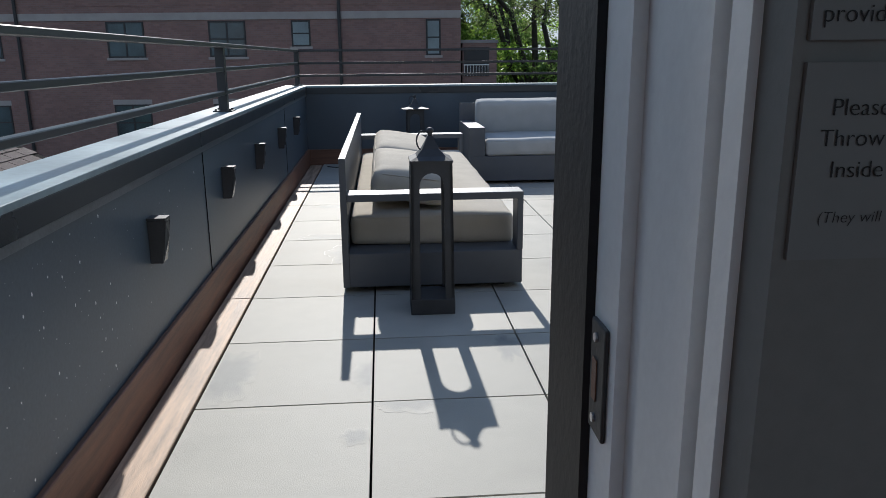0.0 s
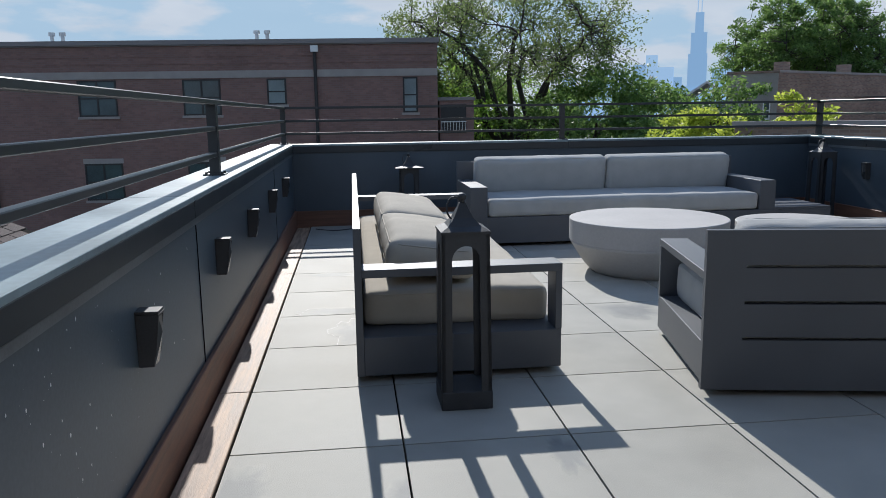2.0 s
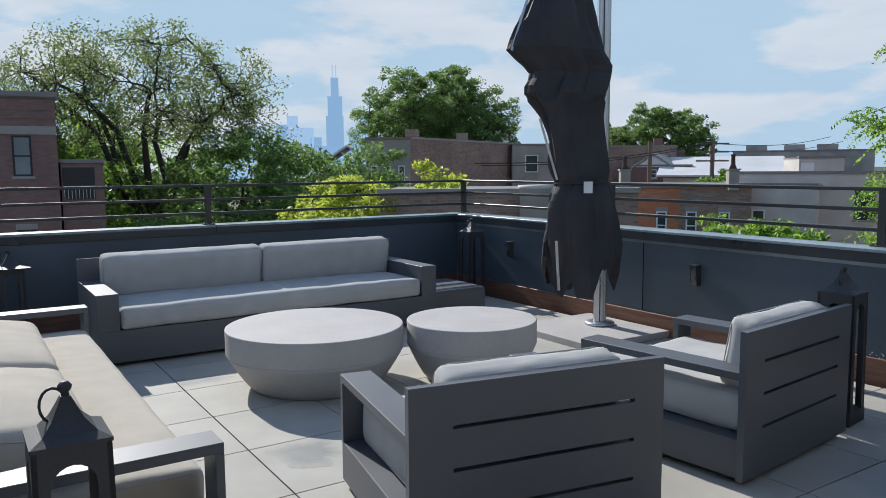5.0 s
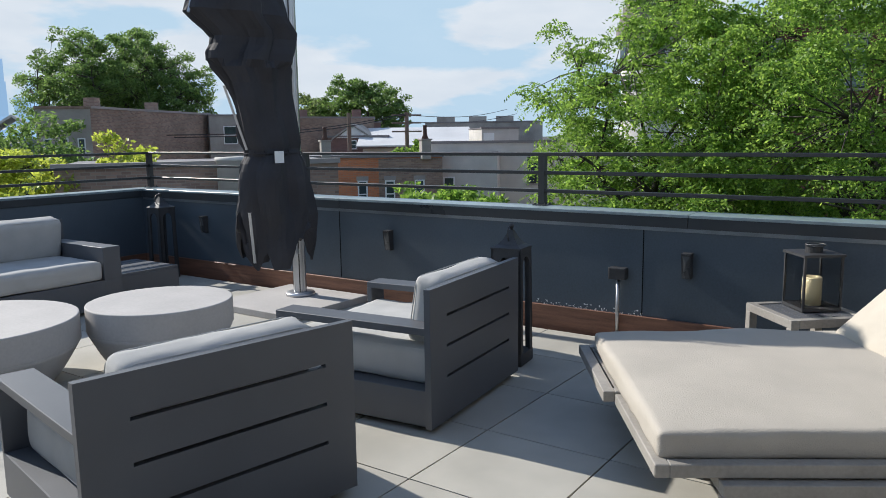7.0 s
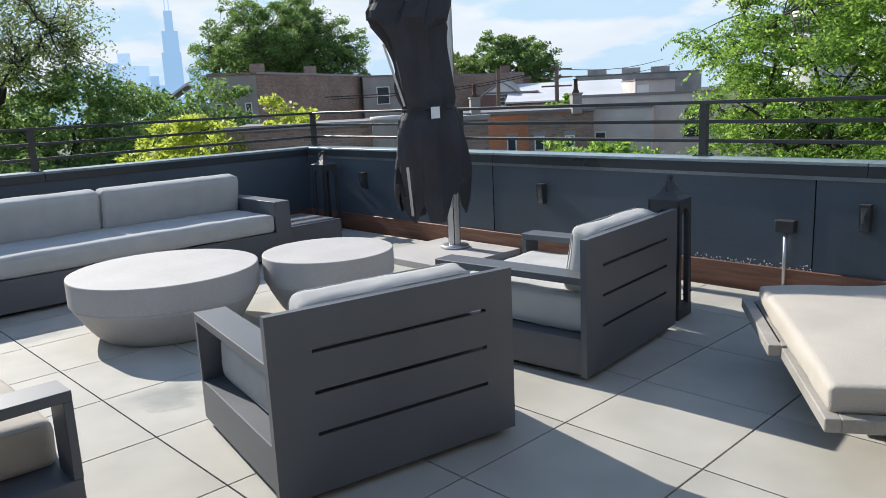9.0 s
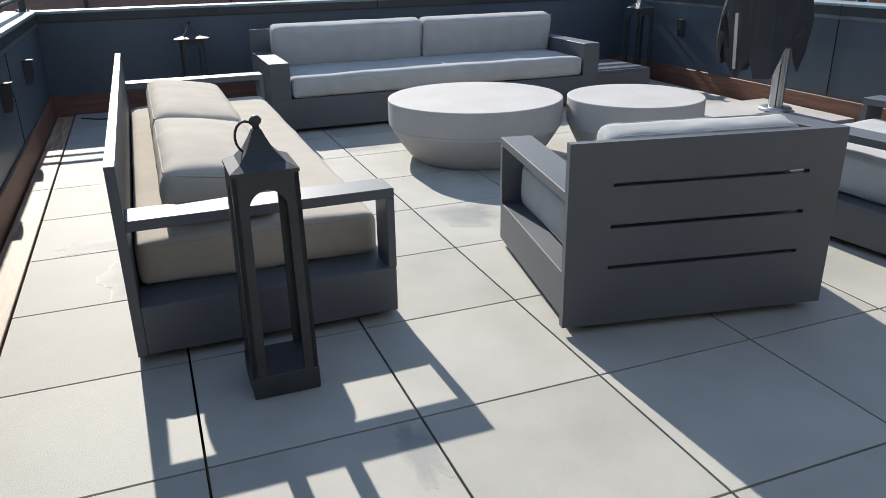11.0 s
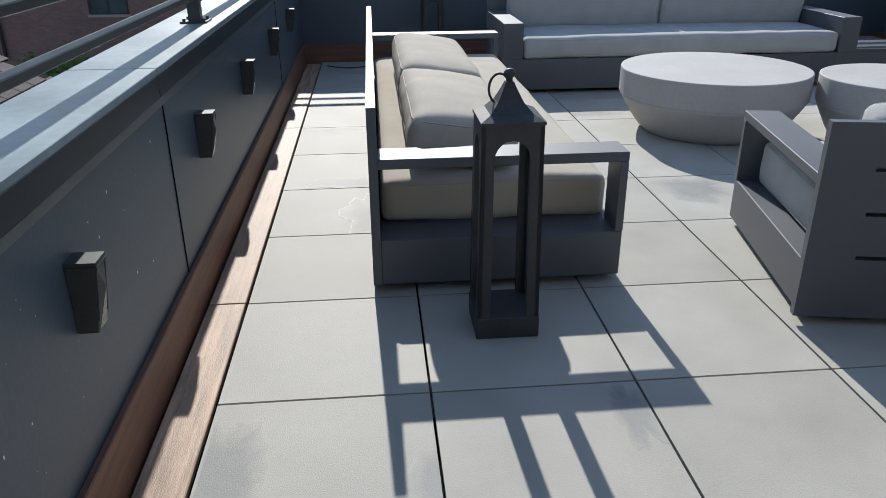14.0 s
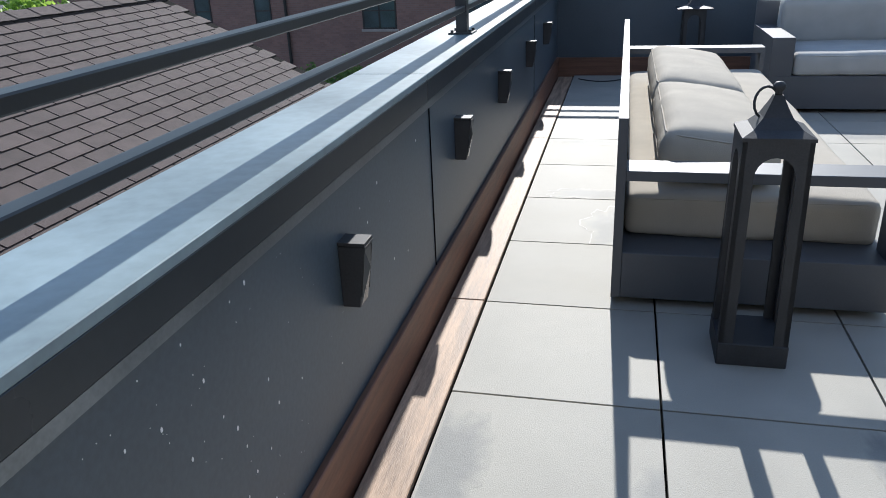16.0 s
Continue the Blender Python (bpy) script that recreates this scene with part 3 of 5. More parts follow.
    box(bm, (4.535, 2.915, 1.20), (4.62, 2.92, 1.285))
    part("tag", bm, M_WHITE, t, "small white sewn care tag")
    bm = bmesh.new()
    pts = [Vector((4.69 + 0.25 * math.cos(a), 3.1 + 0.155 * math.sin(a), 1.27)) for a in [2 * math.pi * j / 32 for j in range(32)]]
    for p0, p1 in zip(pts, pts[1:] + pts[:1]):
        tube(bm, p0, p1, 0.005, n=5, cap=False)
    part("strap", bm, M_CANVAS, t)


parasol()


# ---- slatted side box beside the far sofa ----
def slat_box():
    t = thing("side_box", "low charcoal side box with a slatted top beside the far sofa", "side table")
    bm = bmesh.new()
    box(bm, (4.275, 4.64, 0), (4.90, 5.30, 0.235))
    part("body", bm, M_ALU, t)
    for k in range(6):
        bm = bmesh.new()
        y = 4.64 + 0.11 * k
        box(bm, (4.275, y + 0.006, 0.235), (4.90, y + 0.104, 0.258))
        part("slat", bm, M_ALU, t)


slat_box()


# ---- double chaise with its side table ----
CH = pose(3.086, -0.39, 0, 0, 0, 32.7)   # local x along the foot end, -y towards the head


def chaise():
    for k, (xa, xb, y) in enumerate(((0.0, 0.69, 0.0), (0.72, 1.45, 0.045))):
        L = -0.036 if k == 0 else 0.02
        t = thing("chaise", "low weathered grey timber chaise frame under a wide cushion", "sun lounger", "paired chaises", CH)
        for nm, a, b in (
            ("end_rail", (xa, y - 0.05, 0.248), (xb, y, 0.295)), ("side_rail", (xa, y - 1.9, 0.248), (xa + 0.05, y - 0.05, 0.295)),
            ("side_rail", (xb - 0.05, y - 1.9, 0.248), (xb, y - 0.05, 0.295)), ("leg", (xa + L, y - 0.265, 0), (xa + L + 0.05, y - 0.215, 0.195)), ("support_block", (xa + 0.16, y - 0.10, 0.215), (xa + 0.20, y - 0.05, 0.248)),
            ("leg", (xb - 0.16, y - 0.35, 0), (xb - 0.10, y - 0.29, 0.248)), ("leg", (xa + L, y - 1.66, 0), (xa + L + 0.05, y - 1.61, 0.195)),
            ("leg", (xb - 0.16, y - 1.6, 0), (xb - 0.10, y - 1.54, 0.248)), ("stretcher", (xa + L + 0.05, y - 0.265, 0.195), (xb - 0.16, y - 0.215, 0.240)),
            ("foot_rail", (xa + L, y - 1.66, 0.195), (xa + L + 0.05, y - 0.215, 0.240)),
        ):
            bm = bmesh.new()
            box(bm, a, b)
            bevel(bm, 0.003, 1)
            part(nm, bm, M_CHAISE, t)
        for j in range(18):
            bm = bmesh.new()
            box(bm, (xa + 0.05, y - 0.15 - 0.1 * j, 0.265), (xb - 0.05, y - 0.062 - 0.1 * j, 0.287))
            part("slat", bm, M_CHAISE, t)
    lay_cushion("chaise_cushion", "wide beige fabric cushion on the paired chaises", (1.33, 1.28, 0.10), CH @ pose(0.715, -0.66, 0.288), M_FABRIC_C, crown=0.022, corner=0.03, seed=20)
    lay_cushion("chaise_cushion", "raised cream fabric head cushion on the paired chaises", (1.30, 0.66, 0.12), CH @ pose(0.68, -1.27, 0.31, -42, 0, 0) @ pose(0, -0.31, 0), M_FABRIC_W, crown=0.03, seed=21)


M_CHAISE = mat("weathered_teak", (0.30, 0.28, 0.25), 0.6, scale=4, vary=0.2, bump=0.3, fine=60)
chaise()


def side_table():
    at = pose(4.886, -0.477, 0, 0, 0, 42.0) @ pose(0, -0.45, 0)
    t = thing("side_table", "square weathered grey side table beside the chaise", "side table", "", at)
    s, h = 0.45, 0.41
    for nm, a, b in (
        ("top_rail", (0, 0, h - 0.045), (s, 0.045, h)), ("top_rail", (0, s - 0.045, h - 0.045), (s, s, h)),
        ("top_rail", (0, 0.045, h - 0.045), (0.045, s - 0.045, h)), ("top_rail", (s - 0.045, 0.045, h - 0.045), (s, s - 0.045, h)),
        ("leg", (0, 0, 0), (0.045, 0.045, h - 0.045)), ("leg", (s - 0.045, 0, 0), (s, 0.045, h - 0.045)),
        ("leg", (0, s - 0.045, 0), (0.045, s, h - 0.045)), ("leg", (s - 0.045, s - 0.045, 0), (s, s, h - 0.045)),
    ):
        bm = bmesh.new()
        box(bm, a, b)
        bevel(bm, 0.002, 1)
        part(nm, bm, M_CHAISE, t)
    for j in range(6):
        bm = bmesh.new()
        box(bm, (0.045, 0.047 + 0.0602 * j, h - 0.03), (s - 0.045, 0.047 + 0.0602 * j + 0.054, h - 0.006))
        part("slat", bm, M_ALU, t, "dark grey table slat")


side_table()


def glass_lantern():
    at = pose(5.275, -0.505, 0.41, 0, 0, 38)
    t = thing("glass_lantern", "square black glass lantern with a cream candle on a table", "lantern", "", at)
    w, h = 0.109, 0.297
    bm = bmesh.new()
    box(bm, (-w, -w, 0), (w, w, 0.018))
    part("base", bm, M_LANTERN, t)
    for sx in (-1, 1):
        for sy in (-1, 1):
            bm = bmesh.new()
            box(bm, (min(sx * w, sx * (w - 0.012)), min(sy * w, sy * (w - 0.012)), 0.018), (max(sx * w, sx * (w - 0.012)), max(sy * w, sy * (w - 0.012)), h))
            part("corner_post", bm, M_LANTERN, t)
    bm = bmesh.new()
    box(bm, (-w - 0.006, -w - 0.006, h), (w + 0.006, w + 0.006, h + 0.014))
    lathe(bm, [(0, h + 0.014), (0.045, h + 0.014), (0.045, h + 0.045), (0.05, h + 0.05), (0.02, h + 0.056), (0, h + 0.056)], 20)
    part("lid", bm, M_LANTERN, t)
    bm = bmesh.new()
    lathe(bm, [(0, 0.018), (0.050, 0.018), (0.050, 0.168), (0.046, 0.175), (0.036, 0.160), (0, 0.155)], 24)
    smooth(bm)
    part("candle", bm, M_WAX, t, "cream pillar candle")
    bm = bmesh.new()
    pts = [Vector((0.052 * math.cos(a) - 0.012, 0.05 * math.sin(a), h + 0.058)) for a in [2 * math.pi * j / 20 for j in range(20)]]
    for p0, p1 in zip(pts, pts[1:] + pts[:1]):
        tube(bm, p0, p1, 0.004, n=6, cap=False)
    part("handle", bm, M_LANTERN, t)
    for k in range(4):
        bm = bmesh.new()
        box(bm, (-w + 0.012, -w + 0.003, 0.018), (w - 0.012, -w + 0.006, h))
        bmesh.ops.transform(bm, matrix=pose(0, 0, 0, 0, 0, 90 * k), verts=bm.verts[:])
        g = part("pane", bm, M_GLASS, t, "clear glass pane")
        g.visible_shadow = False


M_WAX = mat("candle_wax", (0.78, 0.68, 0.42), 0.5, scale=10, vary=0.05)
M_GLASS = bpy.data.materials.new("clear_glass")
M_GLASS.use_nodes = True
M_GLASS.node_tree.nodes["Principled BSDF"].inputs["Transmission Weight"].default_value = 1.0
M_GLASS.node_tree.nodes["Principled BSDF"].inputs["Roughness"].default_value = 0.02
M_GLASS.node_tree.nodes["Principled BSDF"].inputs["IOR"].default_value = 1.1
glass_lantern()


def junction_box():
    t = thing("outlet_box", "grey weatherproof outlet box on a conduit by the parapet", "electrical box")
    bm = bmesh.new()
    box(bm, (X1 - 0.075, 0.655, 0.41), (X1 - 0.012, 0.775, 0.49))
    bevel(bm, 0.006, 2)
    part("box", bm, M_LANTERN, t)
    bm = bmesh.new()
    tube(bm, (X1 - 0.045, 0.715, -0.01), (X1 - 0.045, 0.715, 0.41), 0.012, n=12)
    smooth(bm)
    part("conduit", bm, M_STEEL, t)


junction_box()


def floor_cable():
    t = thing("power_cable", "thin black power cable lying on the pavers", "cable")
    bm = bmesh.new()
    pts = [Vector((0.06 + 0.42 * k / 16, 5.86 - 0.13 * math.sin(math.pi * k / 16), 0.006)) for k in range(17)]
    for a, b in zip(pts, pts[1:]):
        tube(bm, a, b, 0.005, n=6, cap=False)
    bmesh.ops.remove_doubles(bm, verts=bm.verts[:], dist=0.002)
    smooth(bm)
    part("lead", bm, M_CANVAS, t)


floor_cable()


# ---- the house behind: doorway, jamb and wall ----
def house():
    bm = bmesh.new()
    box(bm, (0.99, -2.10, -0.3), (X1 + 0.2, HOUSE_Y, 3.2))
    structure("wall_south", bm, M_STUCCO, "dark house wall beside the doorway", "wall")
    bm = bmesh.new()
    box(bm, (X0 - 0.2, -2.10, 2.25), (0.99, HOUSE_Y, 3.2))
    structure("lintel", bm, M_STUCCO, "dark wall over the doorway", "wall")
    bm = bmesh.new()
    box(bm, (0.795, -1.985, -0.02), (0.99, HOUSE_Y, 2.25))
    bevel(bm, 0.004, 1)
    structure("door_frame", bm, M_FRAME, "black metal outer door frame", "door frame")
    bm = bmesh.new()
    for x, a, b in ((0.800, -2.03, -1.985), (0.808, -2.067, -2.03), (0.800, -2.127, -2.067), (0.808, -2.142, -2.127), (0.800, -2.158, -2.142)):
        box(bm, (x, a, -0.02), (0.99, b, 2.25))
    structure("door_jamb", bm, M_WHITE, "white painted stepped door jamb", "door frame")
    bm = bmesh.new()
    box(bm, (0.804, -2.18, -0.02), (0.99, -2.158, 2.25))
    structure("door_stop", bm, M_INNER, "grey weather strip of the doorway", "door frame")
    # Unseen room walls and ceiling are added to keep skylight off the doorway.
    for name, a, b in (("wall_inner", (0.99, -2.18, -0.02), (2.4, -2.10, 2.6)), ("unseen_wall_east", (2.4, -4.6, -0.02), (2.5, -2.10, 2.6)), 
                       ("unseen_wall_west", (-0.365, -4.6, -0.02), (X0, Y0, 2.6)), ("ceiling", (-0.365, -4.6, 2.4), (2.4, -2.10, 2.5))):
        bm = bmesh.new()
        box(bm, a, b)
        structure(name, bm, M_INNER, "plain grey inner wall added round the doorway" if name != "ceiling" else "plain grey unseen ceiling added to darken the doorway", "wall" if name != "ceiling" else "ceiling")
    bm = bmesh.new()
    box(bm, (X0, -4.6, -0.06), (2.4, -1.84, 0.004))
    structure("threshold", bm, M_WOOD_RED, "red brown timber floor and threshold of the doorway", "threshold")
    t = thing("strike_plate", "dark worn metal strike plate on the white jamb", "door lock")
    bm = bmesh.new()
    box(bm, (0.797, -2.018, 0.935), (0.800, -1.989, 1.008))
    bevel(bm, 0.0013, 2)
    part("plate", bm, M_LANTERN, t)
    for z in (0.945, 0.998):
        bm = bmesh.new()
        tube(bm, (0.7955, -2.001, z), (0.797, -2.001, z), 0.003, n=8)
        part("screw", bm, M_STEEL, t)
    bm = bmesh.new()
    box(bm, (0.7962, -2.005, 0.957), (0.7968, -1.996, 0.984))
    part("latch_hole", bm, M_WOOD_RED, t)
    # paper notice on the inner wall
    n = thing("notice", "printed paper notice with dark italic lettering", "sign")
    for za, zb in ((1.168, 1.30), (1.095, 1.161)):
        bm = bmesh.new()
        box(bm, (0.808, -2.1825, za), (1.02, -2.1805, zb))
        part("sheet", bm, M_PAPER, n)
    for x, z, txt, size in SIGN:
        cu = bpy.data.curves.new("lettering", "FONT")
        cu.body, cu.size, cu.shear, cu.extrude, cu.offset = txt, size * 0.93, (0.12 if txt.startswith("(") else 0.0), 0.00008, -0.00012
        cu.materials.append(M_INK)
        ob = new("lettering", cu)
        ob.matrix_basis = pose(x, -2.1832, z, 90, 0, 0)
        ob.parent = n
    # chrome lever on the parapet by the doorway
    h = thing("hose_tap", "small chrome lever tap on the parapet wall", "tap")
    bm = bmesh.new()
    tube(bm, (X0, -1.20, 0.672), (-0.10, -1.20, 0.672), 0.010, n=12)
    tube(bm, (-0.10, -1.21, 0.672), (-0.10, -1.10, 0.672), 0.006, n=12)
    smooth(bm)
    part("spout", bm, M_STEEL, h)
    bm = bmesh.new()
    tube(bm, (-0.10, -1.10, 0.672), (-0.10, -1.075, 0.672), 0.011, n=14)
    part("knob", bm, M_LANTERN, h)


SIGN = ((0.811, 1.1735, "provid", 0.0088), (0.8175, 1.144, "Please", 0.0088), (0.8145, 1.134, "Throw", 0.0088), (0.819, 1.1235, "Inside", 0.0088), (0.8165, 1.108, "(They will", 0.0062))
M_PAPER = mat("notice_paper", (0.245, 0.243, 0.235), 0.7, vary=0.04, bump=0.05)
M_INK = mat("black_ink", (0.02, 0.02, 0.022), 0.7, vary=0.05, bump=0)
M_FRAME = mat("black_door_frame", (0.018, 0.018, 0.02), 0.6, 0.0, scale=6, vary=0.2, spec=0.25)
M_INNER = mat("grey_inner_wall", (0.22, 0.212, 0.198), 0.7, scale=3, vary=0.08)
house()


# ---- ground and distance ----
def ground():
    bm = bmesh.new()
    box(bm, (-3000, -3000, -9.4), (3000, 3000, -9))
    structure("ground", bm, M_GROUND, "dark street level ground below the roofs", "ground")


ground()


# ---- neighbourhood materials ----
def leaf_mat(name, c1, c2, trans=0.45):
    m = bpy.data.materials.new(name)
    m.use_nodes = True
    nt = m.node_tree
    N, L = nt.nodes.new, nt.links.new
    b = nt.nodes["Principled BSDF"]
    out = nt.nodes["Material Output"]
    geo = N("ShaderNodeNewGeometry")
    ramp = N("ShaderNodeValToRGB")
    ramp.color_ramp.elements[0].color, ramp.color_ramp.elements[1].color = (*c1, 1), (*c2, 1)
    L(geo.outputs["Random Per Island"], ramp.inputs["Fac"])
    L(ramp.outputs["Color"], b.inputs["Base Color"])
    b.inputs["Roughness"].default_value = 0.5
    b.inputs["Specular IOR Level"].default_value = 0.3
    tr = N("ShaderNodeBsdfTranslucent")
    hs = N("ShaderNodeHueSaturation")
    hs.inputs["Value"].default_value = 2.4
    hs.inputs["Hue"].default_value = 0.485
    L(ramp.outputs["Color"], hs.inputs["Color"])
    L(hs.outputs["Color"], tr.inputs["Color"])
    mx = N("ShaderNodeMixShader")
    mx.inputs[0].default_value = trans
    L(b.outputs["BSDF"], mx.inputs[1])
    L(tr.outputs["BSDF"], mx.inputs[2])
    L(mx.outputs["Shader"], out.inputs["Surface"])
    return m


def brick_mat(name, c1, c2, mortar, scale=1.0, stain=0.25):
    m = bpy.data.materials.new(name)
    m.use_nodes = True
    nt = m.node_tree
    N, L = nt.nodes.new, nt.links.new
    b = nt.nodes["Principled BSDF"]
    tc = N("ShaderNodeTexCoord")
    sep = N("ShaderNodeSeparateXYZ")
    add = N("ShaderNodeMath")
    comb = N("ShaderNodeCombineXYZ")
    L(tc.outputs["Object"], sep.inputs[0])
    L(sep.outputs["X"], add.inputs[0])
    L(sep.outputs["Y"], add.inputs[1])
    L(add.outputs[0], comb.inputs[0])
    L(sep.outputs["Z"], comb.inputs[1])
    br = N("ShaderNodeTexBrick")
    br.inputs["Scale"].default_value = 1.0 / scale
    br.inputs["Brick Width"].default_value, br.inputs["Row Height"].default_value, br.inputs["Mortar Size"].default_value = 0.21, 0.075, 0.008
    br.inputs["Color1"].default_value, br.inputs["Color2"].default_value, br.inputs["Mortar"].default_value = (*c1, 1), (*c2, 1), (*mortar, 1)
    L(comb.outputs[0], br.inputs["Vector"])
    n = N("ShaderNodeTexNoise")
    n.inputs["Scale"].default_value, n.inputs["Detail"].default_value = 0.6, 5
    mr = N("ShaderNodeMapRange")
    mr.inputs["To Min"].default_value, mr.inputs["To Max"].default_value = 1 - stain, 1 + stain
    hs = N("ShaderNodeHueSaturation")
    L(tc.outputs["Object"], n.inputs["Vector"])
    L(n.outputs["Fac"], mr.inputs["Value"])
    L(mr.outputs["Result"], hs.inputs["Value"])
    L(br.outputs["Color"], hs.inputs["Color"])
    L(hs.outputs["Color"], b.inputs["Base Color"])
    b.inputs["Roughness"].default_value = 0.85
    bp = N("ShaderNodeBump")
    bp.inputs["Strength"].default_value, bp.inputs["Distance"].default_value = 0.4, 0.01
    L(br.outputs["Fac"], bp.inputs["Height"])
    bp.invert = True
    L(bp.outputs["Normal"], b.inputs["Normal"])
    return m


# Distance haze is put into a pale blue colour and a faint glow.
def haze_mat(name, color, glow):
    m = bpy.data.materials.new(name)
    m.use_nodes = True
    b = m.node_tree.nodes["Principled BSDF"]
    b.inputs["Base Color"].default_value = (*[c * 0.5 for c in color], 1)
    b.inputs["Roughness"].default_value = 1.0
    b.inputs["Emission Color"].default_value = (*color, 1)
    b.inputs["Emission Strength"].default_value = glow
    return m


M_BRICK = brick_mat("red_brown_brick", (0.25, 0.15, 0.13), (0.20, 0.12, 0.105), (0.21, 0.155, 0.14))
M_BRICK_OLD = brick_mat("old_common_brick", (0.36, 0.25, 0.19), (0.22, 0.15, 0.12), (0.30, 0.25, 0.21), stain=0.5)
M_BRICK_ORANGE = brick_mat("orange_brick", (0.60, 0.22, 0.10), (0.48, 0.18, 0.09), (0.42, 0.24, 0.16), stain=0.4)
M_STONE = mat("limestone_band", (0.34, 0.31, 0.29), 0.8, scale=2, vary=0.12)
M_CORNICE = mat("grey_metal_cornice", (0.22, 0.20, 0.20), 0.5, scale=1, vary=0.1)
M_STUCCO_L = mat("pale_stucco", (0.58, 0.55, 0.51), 0.85, scale=1, vary=0.15)
M_STUCCO_G = mat("grey_stucco", (0.36, 0.34, 0.31), 0.85, scale=0.8, vary=0.3)
M_ROOF_W = mat("white_membrane_roof", (0.62, 0.62, 0.62), 0.6, scale=0.5, vary=0.1)
M_PANE = mat("dark_window_pane", (0.055, 0.08, 0.088), 0.12, scale=0.8, vary=0.45, bump=0.0, spec=0.5)
M_BLIND = mat("pale_window_blind", (0.20, 0.24, 0.25), 0.5, scale=1, vary=0.3, bump=0.0)
M_WINFRAME = mat("dark_window_frame", (0.02, 0.02, 0.022), 0.5)
M_BARK = mat("grey_bark", (0.06, 0.05, 0.042), 0.9, scale=3, vary=0.3, bump=0.8, fine=20, bump_dist=0.02)
M_LEAF_D = leaf_mat("deep_green_leaves", (0.05, 0.10, 0.025), (0.13, 0.21, 0.055))
M_LEAF_O = leaf_mat("olive_green_leaves", (0.06, 0.09, 0.032), (0.15, 0.20, 0.065))
M_LEAF_B = leaf_mat("bright_green_leaves", (0.17, 0.23, 0.03), (0.34, 0.40, 0.06))
M_LEAF_L = leaf_mat("fresh_green_leaves", (0.055, 0.125, 0.020), (0.23, 0.36, 0.062))
M_SHINGLE = mat("brown_asphalt_shingle", (0.105, 0.082, 0.075), 0.95, scale=5, vary=0.25, bump=0.8, fine=260, rand=0.16, bump_dist=0.004)
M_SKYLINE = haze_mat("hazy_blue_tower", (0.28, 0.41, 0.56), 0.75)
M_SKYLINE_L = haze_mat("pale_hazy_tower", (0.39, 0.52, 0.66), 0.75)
M_POLE = mat("weathered_pole_wood", (0.16, 0.13, 0.11), 0.9)


# ---- neighbouring buildings ----
def frame_on(a, b):
    """x runs along the face from a to b, -y points out of it."""
    a, b = Vector((*a, 0)), Vector((*b, 0))
    return Matrix.Translation(a) @ pose(0, 0, 0, 0, 0, math.degrees(math.atan2((b - a).y, (b - a).x))), (b - a).length


def window(t, u, z0, z1, w, lintel=True, blind=False, double=True, at_y=0.0, frame_m=None):
    bm = bmesh.new()
    y = at_y
    fr = 0.06
    box(bm, (u, y - 0.03, z0), (u + fr, y + 0.06, z1))
    box(bm, (u + w - fr, y - 0.03, z0), (u + w, y + 0.06, z1))
    box(bm, (u + fr, y - 0.03, z0), (u + w - fr, y + 0.06, z0 + fr))
    box(bm, (u + fr, y - 0.03, z1 - fr), (u + w - fr, y + 0.06, z1))
    zm = (z0 + z1) / 2
    box(bm, (u + fr, y - 0.02, zm - 0.025), (u + w - fr, y + 0.05, zm + 0.025))
    if double:
        box(bm, (u + w / 2 - 0.035, y - 0.025, z0 + fr), (u + w / 2 + 0.035, y + 0.05, zm - 0.025))
        box(bm, (u + w / 2 - 0.035, y - 0.025, zm + 0.025), (u + w / 2 + 0.035, y + 0.05, z1 - fr))
    win = part("window", bm, frame_m or M_WINFRAME, t)
    bm = bmesh.new()
    box(bm, (u + fr, y - 0.012, z0 + fr), (u + w - fr, y - 0.004, z1 - fr))
    part("pane", bm, M_BLIND if blind else M_PANE, win)
    bm = bmesh.new()
    box(bm, (u - 0.06, y - 0.05, z0 - 0.09), (u + w + 0.06, y - 0.002, z0))
    part("sill", bm, M_STONE, win)
    if lintel:
        bm = bmesh.new()
        box(bm, (u - 0.04, y - 0.015, z1), (u + w + 0.04, y - 0.002, z1 + 0.18))
        part("lintel", bm, M_STONE, win)


def block(name, label, a, b, depth, ztop, m, zbot=-9, cap=None, category="building"):
    at, ln = frame_on(a, b)
    t = thing(name, label, category, "", at)
    bm = bmesh.new()
    box(bm, (0, 0, zbot), (ln, depth, ztop))
    part("wall", bm, m, t)
    bm = bmesh.new()
    box(bm, (-0.05, -0.06, ztop), (ln + 0.05, 0.22, ztop + 0.12))
    part("parapet_cap", bm, cap or M_CORNICE, t)
    bm = bmesh.new()
    box(bm, (-0.05, 0.22, ztop), (ln + 0.05, depth, ztop + 0.05))
    part("roof", bm, M_CORNICE, t)
    return t, ln


